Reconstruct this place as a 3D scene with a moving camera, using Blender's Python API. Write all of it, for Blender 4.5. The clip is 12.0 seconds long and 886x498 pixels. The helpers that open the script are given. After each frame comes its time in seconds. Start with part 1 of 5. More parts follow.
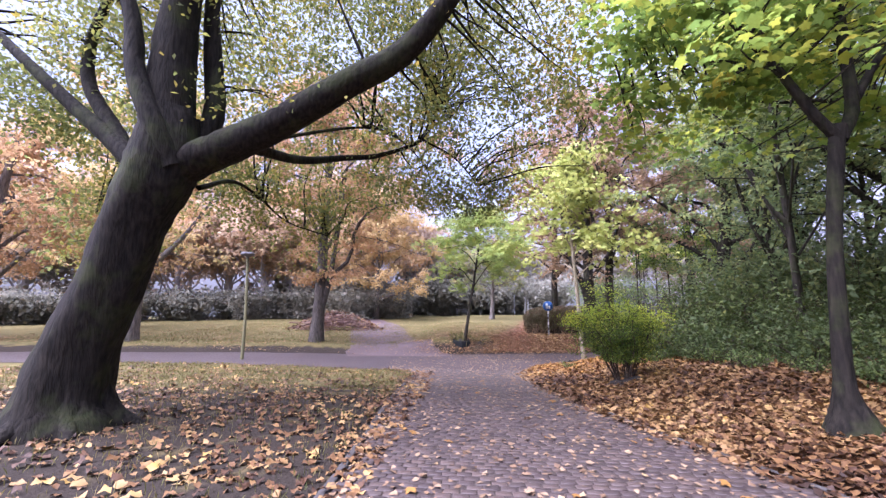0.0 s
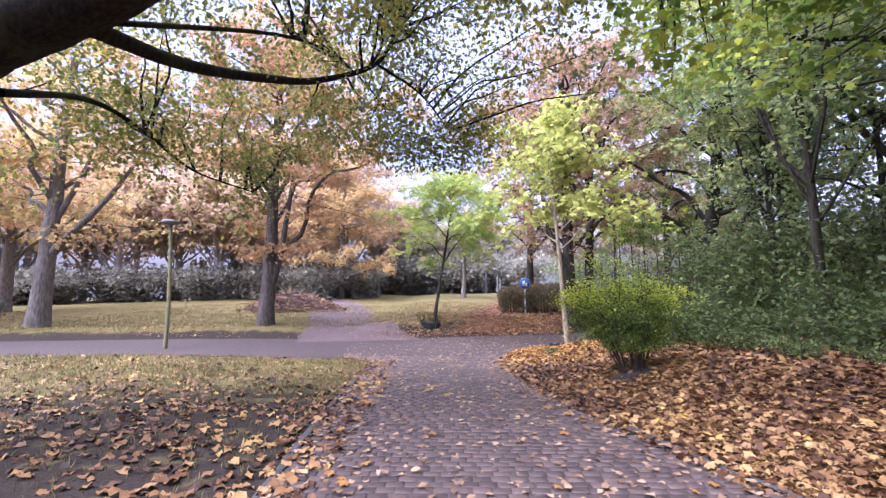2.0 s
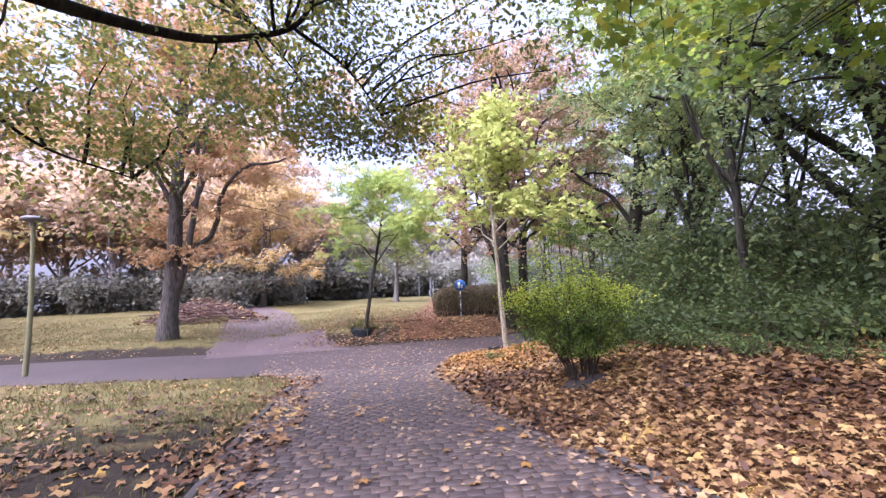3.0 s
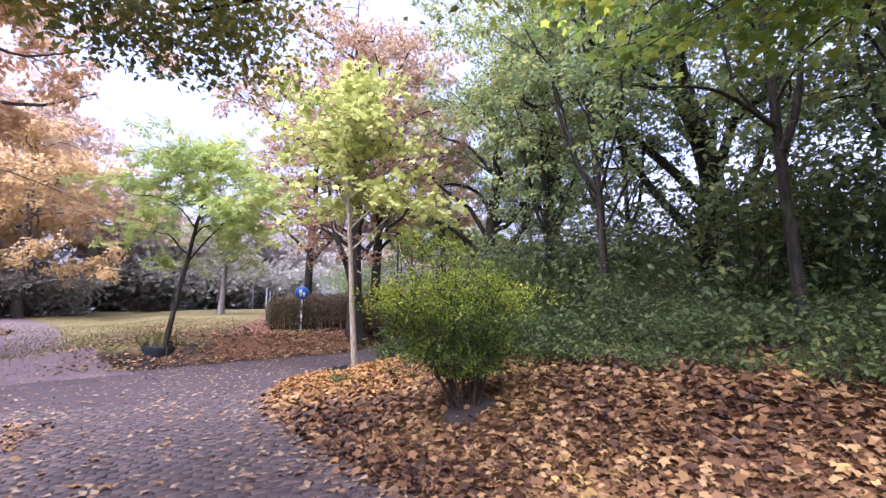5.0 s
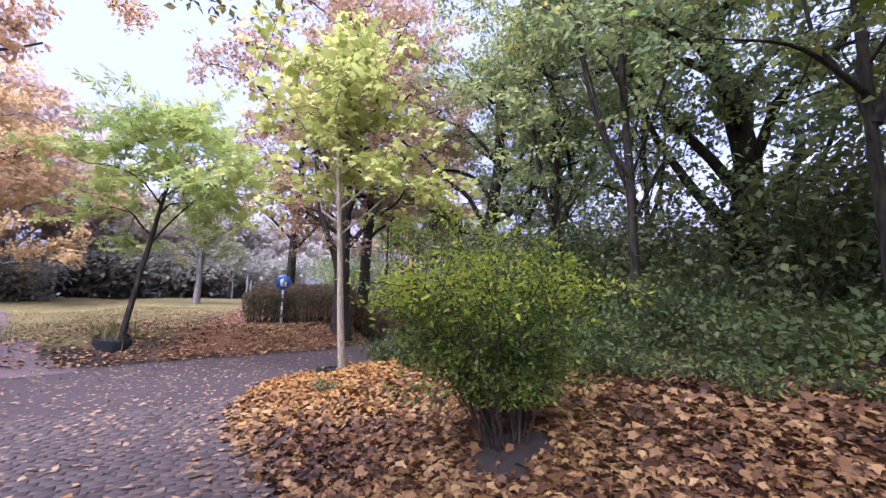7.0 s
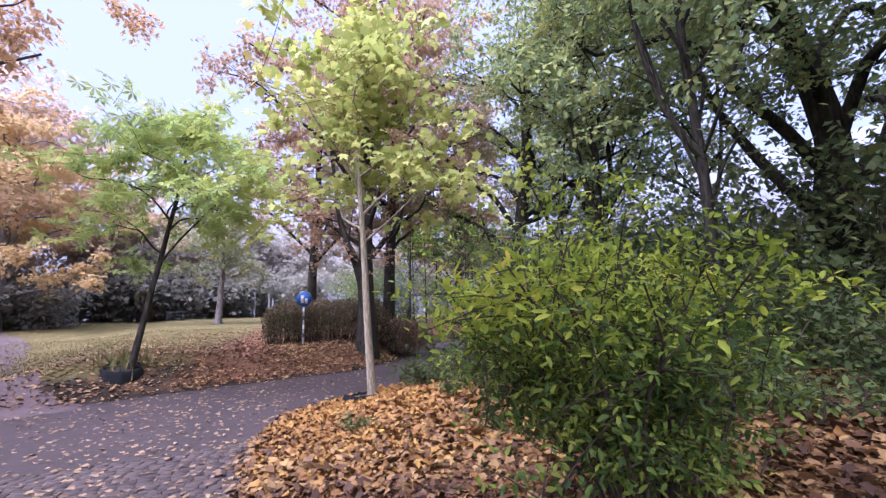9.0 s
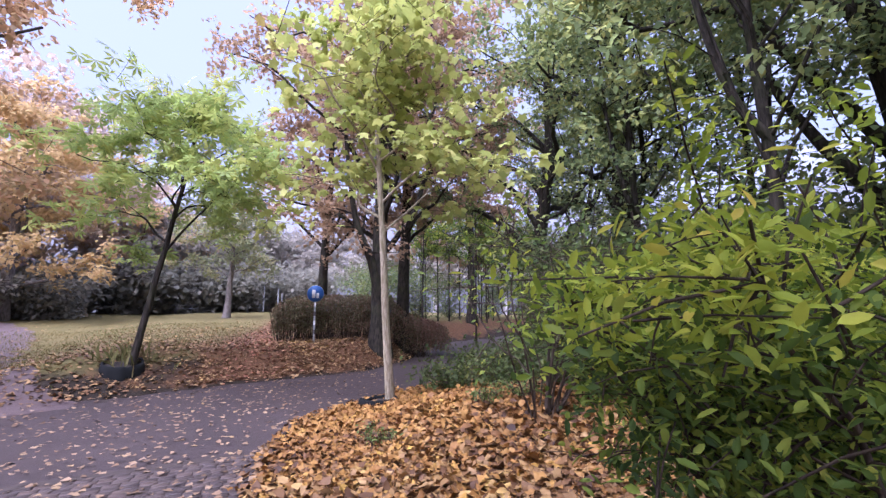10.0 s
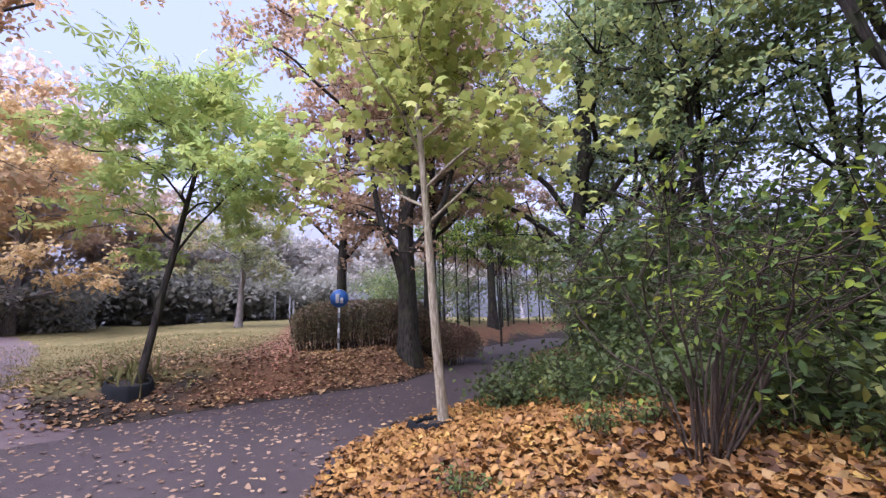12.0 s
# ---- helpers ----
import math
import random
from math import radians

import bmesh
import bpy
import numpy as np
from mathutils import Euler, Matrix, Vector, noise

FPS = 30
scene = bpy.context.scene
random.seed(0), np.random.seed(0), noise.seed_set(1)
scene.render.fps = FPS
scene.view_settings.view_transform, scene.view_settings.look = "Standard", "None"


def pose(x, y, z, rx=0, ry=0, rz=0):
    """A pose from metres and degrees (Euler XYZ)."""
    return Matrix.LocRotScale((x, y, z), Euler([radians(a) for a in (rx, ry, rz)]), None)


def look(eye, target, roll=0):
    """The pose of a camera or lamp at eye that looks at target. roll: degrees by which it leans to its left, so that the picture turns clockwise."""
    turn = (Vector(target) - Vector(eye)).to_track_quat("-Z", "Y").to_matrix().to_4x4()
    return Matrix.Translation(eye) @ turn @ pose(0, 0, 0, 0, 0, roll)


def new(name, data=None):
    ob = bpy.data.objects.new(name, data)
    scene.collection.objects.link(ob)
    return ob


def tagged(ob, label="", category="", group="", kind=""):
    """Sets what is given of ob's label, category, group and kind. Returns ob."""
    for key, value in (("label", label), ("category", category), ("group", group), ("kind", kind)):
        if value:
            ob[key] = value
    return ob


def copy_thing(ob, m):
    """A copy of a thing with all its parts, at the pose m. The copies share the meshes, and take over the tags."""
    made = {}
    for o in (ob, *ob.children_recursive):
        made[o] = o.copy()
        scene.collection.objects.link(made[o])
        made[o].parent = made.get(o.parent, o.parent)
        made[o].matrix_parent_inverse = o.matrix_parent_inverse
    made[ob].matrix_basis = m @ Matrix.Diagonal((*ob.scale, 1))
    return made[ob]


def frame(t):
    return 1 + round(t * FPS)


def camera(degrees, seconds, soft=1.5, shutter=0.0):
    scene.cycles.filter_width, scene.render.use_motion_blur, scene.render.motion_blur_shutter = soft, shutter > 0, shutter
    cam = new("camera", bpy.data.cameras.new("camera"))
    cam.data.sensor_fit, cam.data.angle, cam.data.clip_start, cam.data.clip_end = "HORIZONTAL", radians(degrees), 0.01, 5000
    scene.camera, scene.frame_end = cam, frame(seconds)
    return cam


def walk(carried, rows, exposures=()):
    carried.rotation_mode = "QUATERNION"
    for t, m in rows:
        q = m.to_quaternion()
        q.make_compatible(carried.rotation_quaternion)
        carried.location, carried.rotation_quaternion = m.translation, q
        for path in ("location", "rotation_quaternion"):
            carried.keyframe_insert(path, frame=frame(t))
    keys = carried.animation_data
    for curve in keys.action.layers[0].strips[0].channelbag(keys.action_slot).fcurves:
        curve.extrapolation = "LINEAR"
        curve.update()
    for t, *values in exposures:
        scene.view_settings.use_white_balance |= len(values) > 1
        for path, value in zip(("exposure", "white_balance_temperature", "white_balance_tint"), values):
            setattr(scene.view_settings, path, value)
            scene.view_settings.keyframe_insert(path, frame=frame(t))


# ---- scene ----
cam = camera(93.3, 12.0, soft=1.4)
PATH = [
    (0, (0.729, 1.58, 1.626), (0.576, 3.551, 1.929), 0.4),
    (0.5, (0.76, 2.13, 1.606), (0.537, 4.095, 1.903), 0.5),
    (1, (0.758, 2.661, 1.613), (0.49, 4.626, 1.873), 0.9),
    (1.5, (0.715, 3.214, 1.619), (0.579, 5.192, 1.878), 0.6),
    (2, (0.749, 3.821, 1.603), (0.733, 5.81, 1.809), -0.0),
    (2.5, (0.691, 4.328, 1.627), (0.867, 6.309, 1.843), -0.9),
    (3, (0.728, 4.79, 1.624), (1.037, 6.754, 1.84), -1.5),
    (3.5, (0.817, 5.246, 1.633), (1.32, 7.167, 1.865), -1.5),
    (3.7, (0.84, 5.437, 1.615), (1.454, 7.325, 1.853), -1.3),
    (5.3, (1.19, 7.083, 1.36), (2.189, 8.793, 1.641), -0.3),
    (5.5, (1.21, 7.217, 1.355), (2.215, 8.925, 1.628), -0.3),
    (6, (1.352, 7.593, 1.361), (2.374, 9.292, 1.626), 0.1),
    (6.5, (1.431, 7.964, 1.373), (2.464, 9.657, 1.635), 0.8),
    (6.7, (1.461, 8.113, 1.4), (2.499, 9.803, 1.656), 1.1),
    (8.3, (1.728, 9.021, 1.441), (2.741, 10.725, 1.705), -0.5),
    (8.5, (1.763, 9.158, 1.462), (2.743, 10.878, 1.752), -1.3),
    (9, (1.801, 9.552, 1.47), (2.761, 11.281, 1.773), -1.3),
    (9.5, (1.819, 9.985, 1.452), (2.769, 11.718, 1.757), -0.4),
    (10, (1.871, 10.412, 1.463), (2.797, 12.161, 1.759), -0.2),
    (10.5, (1.832, 10.786, 1.455), (2.755, 12.535, 1.75), -0.5),
    (11, (1.849, 11.198, 1.433), (2.759, 12.955, 1.724), -1.6),
    (11.5, (1.793, 11.53, 1.447), (2.695, 13.29, 1.749), -1.7),
    (12, (1.709, 11.909, 1.462), (2.608, 13.667, 1.779), -1.4),
]
walk(cam, [(t, look(eye, target, roll)) for t, eye, target, roll in PATH], [(0, 2.16, 5450, 33), (3, 2.3, 5450, 32), (6, 2.07, 5420, 36), (9, 1.88, 5300, 36), (12, 1.7, 5380, 32)])

# ---- light ----
world = bpy.data.worlds.new("overcast_sky")
scene.world = world
world.use_nodes = True
wn, wl = world.node_tree.nodes, world.node_tree.links
wn.clear()
sky = wn.new("ShaderNodeTexSky")
sky.sky_type, sky.sun_disc = "NISHITA", False
sky.sun_elevation, sky.sun_rotation = radians(57), radians(248)
sky.air_density, sky.dust_density, sky.ozone_density = 1.0, 4.0, 1.0
veil = wn.new("ShaderNodeMix")
veil.data_type = "RGBA"
veil.inputs["Factor"].default_value = 0.93
veil.inputs["B"].default_value = (2.4, 2.72, 3.6, 1)
back = wn.new("ShaderNodeBackground")
back.inputs["Strength"].default_value = 0.1
wout = wn.new("ShaderNodeOutputWorld")
wl.new(sky.outputs[0], veil.inputs["A"])
wl.new(veil.outputs["Result"], back.inputs[0])
wl.new(back.outputs[0], wout.inputs[0])
sun = new("sun", bpy.data.lights.new("sun", "SUN"))
sun.data.energy, sun.data.angle, sun.data.color = 4.3, radians(75), (0.985, 0.97, 0.98)
sun.matrix_world = look((-20, -8, 34), (0, 0, 0))

rng = np.random.default_rng(7)


# ---- materials ----
def nodes_of(name, rough=0.8, spec=0.3):
    m = bpy.data.materials.new(name)
    m.use_nodes = True
    n, l = m.node_tree.nodes, m.node_tree.links
    b = n["Principled BSDF"]
    b.inputs["Roughness"].default_value = rough
    b.inputs["Specular IOR Level"].default_value = spec
    return m, n, l, b


def ramp_node(n, colours, at=None):
    r = n.new("ShaderNodeValToRGB")
    e = r.color_ramp.elements
    k = len(colours)
    at = at or [i / (k - 1) for i in range(k)]
    e[0].position, e[0].color = at[0], (*colours[0], 1)
    e[1].position, e[1].color = at[1], (*colours[1], 1)
    for p, c in zip(at[2:], colours[2:]):
        e.new(p).color = (*c, 1)
    return r


def noise_node(n, l, scale, detail=4.0, rough=0.6, coord="Object"):
    c = n.new("ShaderNodeTexCoord")
    t = n.new("ShaderNodeTexNoise")
    t.inputs["Scale"].default_value, t.inputs["Detail"].default_value, t.inputs["Roughness"].default_value = scale, detail, rough
    l.new(c.outputs[coord], t.inputs["Vector"])
    return t


def mixed(n, l, a, b, fac, mode="MIX"):
    m = n.new("ShaderNodeMix")
    m.data_type, m.blend_type = "RGBA", mode
    for socket, value in ((m.inputs["A"], a), (m.inputs["B"], b), (m.inputs["Factor"], fac)):
        if isinstance(value, (tuple, list)):
            socket.default_value = (*value, 1)
        elif isinstance(value, (int, float)):
            socket.default_value = value
        else:
            l.new(value, socket)
    return m.outputs["Result"]


def bumped(n, l, b, height, strength, distance=0.02):
    k = n.new("ShaderNodeBump")
    k.inputs["Strength"].default_value, k.inputs["Distance"].default_value = strength, distance
    l.new(height, k.inputs["Height"])
    l.new(k.outputs[0], b.inputs["Normal"])


def leaf_material(name, colours, at=None, glow=0.5, rough=0.6, patch=0.5):
    """Each leaf takes its own tone; broad patches of the crown lean to one end."""
    m, n, l, b = nodes_of(name, rough, 0.25)
    g = n.new("ShaderNodeNewGeometry")
    t = noise_node(n, l, patch, 2.0)
    a = n.new("ShaderNodeMath")
    a.operation = "MULTIPLY_ADD"
    a.inputs[1].default_value = 0.62
    l.new(g.outputs["Random Per Island"], a.inputs[0])
    s = n.new("ShaderNodeMath")
    s.operation = "MULTIPLY_ADD"
    s.inputs[1].default_value, s.inputs[2].default_value = 1.3, -0.46
    l.new(t.outputs[0], s.inputs[0])
    l.new(s.outputs[0], a.inputs[2])
    r = ramp_node(n, colours, at)
    l.new(a.outputs[0], r.inputs[0])
    vein = noise_node(n, l, 30.0, 3.0)
    col = mixed(n, l, r.outputs[0], mixed(n, l, r.outputs[0], (0.72, 0.66, 0.58), 1.0, "MULTIPLY"), vein.outputs[0])
    l.new(col, b.inputs["Base Color"])
    if glow:
        tr = n.new("ShaderNodeBsdfTranslucent")
        l.new(col, tr.inputs[0])
        mx = n.new("ShaderNodeMixShader")
        mx.inputs[0].default_value = glow
        l.new(b.outputs[0], mx.inputs[1])
        l.new(tr.outputs[0], mx.inputs[2])
        l.new(mx.outputs[0], n["Material Output"].inputs[0])
    return m


def bark_material(name, dark, light, moss=(0.06, 0.075, 0.02), mossy=0.35, scale=5.0):
    m, n, l, b = nodes_of(name, 0.9, 0.15)
    c = n.new("ShaderNodeTexCoord")
    mp = n.new("ShaderNodeMapping")
    mp.inputs["Scale"].default_value = (1.0, 1.0, 0.18)
    l.new(c.outputs["Object"], mp.inputs[0])
    ridge = n.new("ShaderNodeTexNoise")
    ridge.inputs["Scale"].default_value, ridge.inputs["Detail"].default_value = scale * 4, 6.0
    l.new(mp.outputs[0], ridge.inputs["Vector"])
    r = ramp_node(n, [dark, light], [0.35, 0.68])
    l.new(ridge.outputs[0], r.inputs[0])
    stain = noise_node(n, l, 1.6, 4.0)
    k = ramp_node(n, [(0, 0, 0), (1, 1, 1)], [0.5, 0.72])
    l.new(stain.outputs[0], k.inputs[0])
    f = n.new("ShaderNodeMath")
    f.operation = "MULTIPLY"
    f.inputs[1].default_value = mossy
    l.new(k.outputs[0], f.inputs[0])
    l.new(mixed(n, l, r.outputs[0], moss, f.outputs[0]), b.inputs["Base Color"])
    bumped(n, l, b, ridge.outputs[0], 0.9, 0.03)
    return m


def plain(name, colour, rough=0.7, metal=0.0, scale=14.0, spread=0.3, bump=0.2):
    m, n, l, b = nodes_of(name, rough)
    b.inputs["Metallic"].default_value = metal
    t = noise_node(n, l, scale)
    dim = tuple(v * (1 - spread) for v in colour)
    l.new(mixed(n, l, colour, dim, t.outputs[0]), b.inputs["Base Color"])
    if bump:
        bumped(n, l, b, t.outputs[0], bump)
    return m


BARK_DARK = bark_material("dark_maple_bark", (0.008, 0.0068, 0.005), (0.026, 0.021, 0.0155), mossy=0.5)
BARK_WOOD = bark_material("woodland_bark", (0.014, 0.012, 0.009), (0.05, 0.041, 0.031), mossy=0.4)
# emission, brighter with height, gives the backdrop the look of lit fog
MIST = bpy.data.materials.new("glowing_mist")
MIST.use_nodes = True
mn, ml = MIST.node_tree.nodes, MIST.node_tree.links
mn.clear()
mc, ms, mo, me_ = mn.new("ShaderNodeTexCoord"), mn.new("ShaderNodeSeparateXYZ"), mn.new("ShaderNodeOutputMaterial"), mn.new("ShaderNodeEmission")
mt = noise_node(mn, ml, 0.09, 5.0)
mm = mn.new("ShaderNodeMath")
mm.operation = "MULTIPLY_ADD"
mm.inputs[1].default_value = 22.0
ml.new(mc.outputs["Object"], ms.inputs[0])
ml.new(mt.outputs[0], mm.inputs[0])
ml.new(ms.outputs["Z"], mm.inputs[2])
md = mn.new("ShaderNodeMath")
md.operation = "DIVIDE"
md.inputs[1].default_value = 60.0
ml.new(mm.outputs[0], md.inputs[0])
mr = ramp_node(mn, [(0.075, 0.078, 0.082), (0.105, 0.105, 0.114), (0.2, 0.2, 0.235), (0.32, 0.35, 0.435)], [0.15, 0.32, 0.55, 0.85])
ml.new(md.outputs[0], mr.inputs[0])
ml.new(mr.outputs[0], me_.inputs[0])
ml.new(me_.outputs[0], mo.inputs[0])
BARK_GREY = bark_material("grey_bark", (0.045, 0.038, 0.033), (0.125, 0.107, 0.093), mossy=0.25)
# lighter copy of the grey bark, with mist put into the colour
BARK_MIST = bark_material("haze_tinted_grey_bark", (0.09, 0.078, 0.068), (0.22, 0.19, 0.165), mossy=0.25)
BARK_PALE = bark_material("pale_young_bark", (0.20, 0.16, 0.10), (0.40, 0.34, 0.24), (0.18, 0.2, 0.07), 0.35, 9)
# far bark, its colour paled to hold the haze of distance
BARK_FAR = bark_material("haze_tinted_bark", (0.36, 0.33, 0.33), (0.46, 0.42, 0.42), mossy=0.0)
TWIG = bark_material("twig_bark", (0.03, 0.022, 0.016), (0.09, 0.065, 0.045), mossy=0.0)

LEAF_MAPLE = leaf_material("maple_leaf", [(0.13, 0.165, 0.06), (0.22, 0.25, 0.07), (0.37, 0.34, 0.07), (0.55, 0.37, 0.07)], [0.1, 0.5, 0.8, 1.0], 0.62)
LEAF_GREEN = leaf_material("green_maple_leaf", [(0.15, 0.24, 0.055), (0.27, 0.37, 0.07), (0.48, 0.51, 0.075), (0.63, 0.5, 0.08)], [0.1, 0.5, 0.82, 1.0], 0.74)
LEAF_WOOD = leaf_material("woodland_leaf", [(0.155, 0.225, 0.105), (0.265, 0.335, 0.125), (0.44, 0.46, 0.14), (0.56, 0.46, 0.14)], [0.1, 0.5, 0.82, 1.0], 0.6, patch=0.25)
LEAF_LIME = leaf_material("yellow_green_leaf", [(0.37, 0.45, 0.12), (0.49, 0.55, 0.15), (0.59, 0.60, 0.18), (0.58, 0.47, 0.15)], [0.05, 0.45, 0.85, 1.0], 0.45)
LEAF_ASH = leaf_material("fresh_green_leaf", [(0.30, 0.42, 0.13), (0.42, 0.53, 0.15), (0.56, 0.60, 0.17), (0.66, 0.56, 0.16)], [0.05, 0.5, 0.85, 1.0], 0.55)
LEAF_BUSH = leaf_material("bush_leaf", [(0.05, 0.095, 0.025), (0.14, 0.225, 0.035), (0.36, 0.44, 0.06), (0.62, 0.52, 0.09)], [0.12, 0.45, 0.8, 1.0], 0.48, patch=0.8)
LEAF_ORANGE = leaf_material("orange_leaf", [(0.44, 0.34, 0.17), (0.54, 0.345, 0.18), (0.58, 0.37, 0.21), (0.62, 0.46, 0.22)], [0.08, 0.45, 0.75, 1.0], 0.55, patch=0.3)
LEAF_YELLOW = leaf_material("yellow_brown_leaf", [(0.48, 0.43, 0.19), (0.66, 0.51, 0.22), (0.70, 0.47, 0.25), (0.74, 0.58, 0.28)], [0.08, 0.45, 0.75, 1.0], 0.55, patch=0.3)
LEAF_RUST = leaf_material("rust_leaf", [(0.33, 0.25, 0.16), (0.43, 0.30, 0.18), (0.50, 0.34, 0.20), (0.47, 0.39, 0.17)], [0.08, 0.45, 0.8, 1.0], 0.55, patch=0.3)
# leaves of the far trees: pale, low-contrast colours stand in for haze
LEAF_MIST = leaf_material("haze_tinted_autumn_leaf", [(0.58, 0.48, 0.39), (0.63, 0.50, 0.39), (0.65, 0.55, 0.47), (0.66, 0.55, 0.36)], None, 0.62, 0.8, 0.08)
LEAF_MIST_GREEN = leaf_material("haze_tinted_green_leaf", [(0.33, 0.325, 0.29), (0.38, 0.365, 0.315), (0.42, 0.39, 0.33), (0.45, 0.405, 0.32)], None, 0.55, 0.8, 0.08)
# ochre paled towards the tone it has through mist
LEAF_OCHRE = leaf_material("haze_tinted_ochre_leaf", [(0.46, 0.37, 0.17), (0.57, 0.43, 0.19), (0.62, 0.44, 0.22), (0.64, 0.51, 0.23)], None, 0.6, 0.7, 0.3)
LEAF_MIST_BUSH = leaf_material("haze_tinted_evergreen_leaf", [(0.235, 0.245, 0.205), (0.28, 0.285, 0.235), (0.32, 0.31, 0.25), (0.36, 0.33, 0.25)], None, 0.5, 0.8, 0.08)
LEAF_MIST_BROWN = leaf_material("haze_tinted_brown_leaf", [(0.48, 0.37, 0.26), (0.55, 0.42, 0.28), (0.58, 0.43, 0.29), (0.58, 0.47, 0.27)], None, 0.6, 0.8, 0.08)
# green of the lawn tree, greyed and paled to include the mist
LEAF_MIST_TREE = leaf_material("haze_tinted_fresh_leaf", [(0.22, 0.27, 0.15), (0.29, 0.33, 0.18), (0.38, 0.38, 0.19), (0.48, 0.38, 0.18)], None, 0.6, 0.8, 0.3)
LEAF_HERB = leaf_material("herb_leaf", [(0.08, 0.13, 0.04), (0.14, 0.20, 0.055), (0.25, 0.30, 0.07), (0.44, 0.40, 0.09)], [0.1, 0.5, 0.85, 1.0], 0.4)
# darker than woodland_leaf: the shade inside the wood is in the colour
LEAF_THICK = leaf_material("shaded_thicket_leaf", [(0.10, 0.145, 0.065), (0.165, 0.22, 0.085), (0.28, 0.31, 0.10), (0.42, 0.38, 0.12)], [0.1, 0.5, 0.85, 1.0], 0.5, patch=0.25)
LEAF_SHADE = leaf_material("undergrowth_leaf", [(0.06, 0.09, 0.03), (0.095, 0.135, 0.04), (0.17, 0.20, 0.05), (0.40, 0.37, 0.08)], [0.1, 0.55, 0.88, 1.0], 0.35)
LEAF_HEDGE = leaf_material("hedge_leaf", [(0.11, 0.115, 0.05), (0.16, 0.15, 0.07), (0.22, 0.14, 0.09), (0.24, 0.13, 0.09)], None, 0.25)
LEAF_FALLEN = leaf_material("fallen_leaf", [(0.03, 0.015, 0.009), (0.09, 0.043, 0.02), (0.21, 0.112, 0.043), (0.39, 0.25, 0.10), (0.52, 0.34, 0.07)], [0.08, 0.33, 0.57, 0.84, 1.0], 0.0, 0.6, 0.6)
LEAF_TAN = leaf_material("tan_fallen_leaf", [(0.10, 0.05, 0.026), (0.25, 0.14, 0.06), (0.38, 0.25, 0.11), (0.50, 0.33, 0.10)], [0.1, 0.4, 0.75, 1.0], 0.0, 0.6, 0.6)
LEAF_PALE = leaf_material("pale_fallen_leaf", [(0.10, 0.06, 0.035), (0.22, 0.14, 0.08), (0.34, 0.24, 0.15), (0.40, 0.28, 0.12)], [0.05, 0.35, 0.75, 1.0], 0.0, 0.6, 0.6)
LEAF_BUSH_TOP = leaf_material("upper_bush_leaf", [(0.22, 0.32, 0.03), (0.40, 0.51, 0.05), (0.57, 0.62, 0.07), (0.69, 0.56, 0.08)], [0.1, 0.45, 0.8, 1.0], 0.52, patch=0.8)
LEAF_GOLD = leaf_material("golden_fallen_leaf", [(0.11, 0.047, 0.015), (0.26, 0.125, 0.03), (0.37, 0.205, 0.055), (0.48, 0.30, 0.05)], [0.05, 0.4, 0.75, 1.0], 0.0, 0.6, 0.6)
LEAF_RED = leaf_material("red_brown_fallen_leaf", [(0.20, 0.08, 0.055), (0.35, 0.15, 0.09), (0.45, 0.26, 0.14), (0.52, 0.36, 0.16)], [0.05, 0.4, 0.75, 1.0], 0.0, 0.7, 0.6)
GRASS = leaf_material("grass_blade", [(0.085, 0.105, 0.03), (0.145, 0.15, 0.045), (0.23, 0.195, 0.075), (0.30, 0.23, 0.10)], None, 0.25, 0.7, 0.4)


def ground_material():
    """Soil, lawn and leaf mould, laid out by two masks on the sheet."""
    m, n, l, b = nodes_of("park_ground", 0.95, 0.1)
    mid, fine = noise_node(n, l, 2.2, 5.0), noise_node(n, l, 26.0, 6.0)
    soil = ramp_node(n, [(0.019, 0.015, 0.011), (0.052, 0.040, 0.030)], [0.3, 0.75])
    l.new(fine.outputs[0], soil.inputs[0])
    lawn = ramp_node(n, [(0.09, 0.08, 0.031), (0.148, 0.122, 0.05), (0.21, 0.152, 0.07)], [0.3, 0.55, 0.8])
    l.new(mid.outputs[0], lawn.inputs[0])
    lawn2 = mixed(n, l, lawn.outputs[0], (0.75, 0.75, 0.62), fine.outputs[0], "MULTIPLY")
    mould = ramp_node(n, [(0.05, 0.027, 0.015), (0.13, 0.067, 0.033), (0.22, 0.125, 0.06)], [0.3, 0.52, 0.75])
    l.new(fine.outputs[0], mould.inputs[0])
    masks = []
    for key in ("lawn", "litter"):
        a = n.new("ShaderNodeAttribute")
        a.attribute_name = key
        s = n.new("ShaderNodeMath")
        s.operation = "MULTIPLY_ADD"
        s.inputs[1].default_value = 0.9
        l.new(mid.outputs[0], s.inputs[0])
        l.new(a.outputs["Fac"], s.inputs[2])
        k = ramp_node(n, [(0, 0, 0), (1, 1, 1)], [0.75, 1.05])
        l.new(s.outputs[0], k.inputs[0])
        masks.append(k.outputs[0])
    c = mixed(n, l, soil.outputs[0], lawn2, masks[0])
    c = mixed(n, l, c, mould.outputs[0], masks[1])
    l.new(c, b.inputs["Base Color"])
    bumped(n, l, b, fine.outputs[0], 0.8, 0.03)
    return m


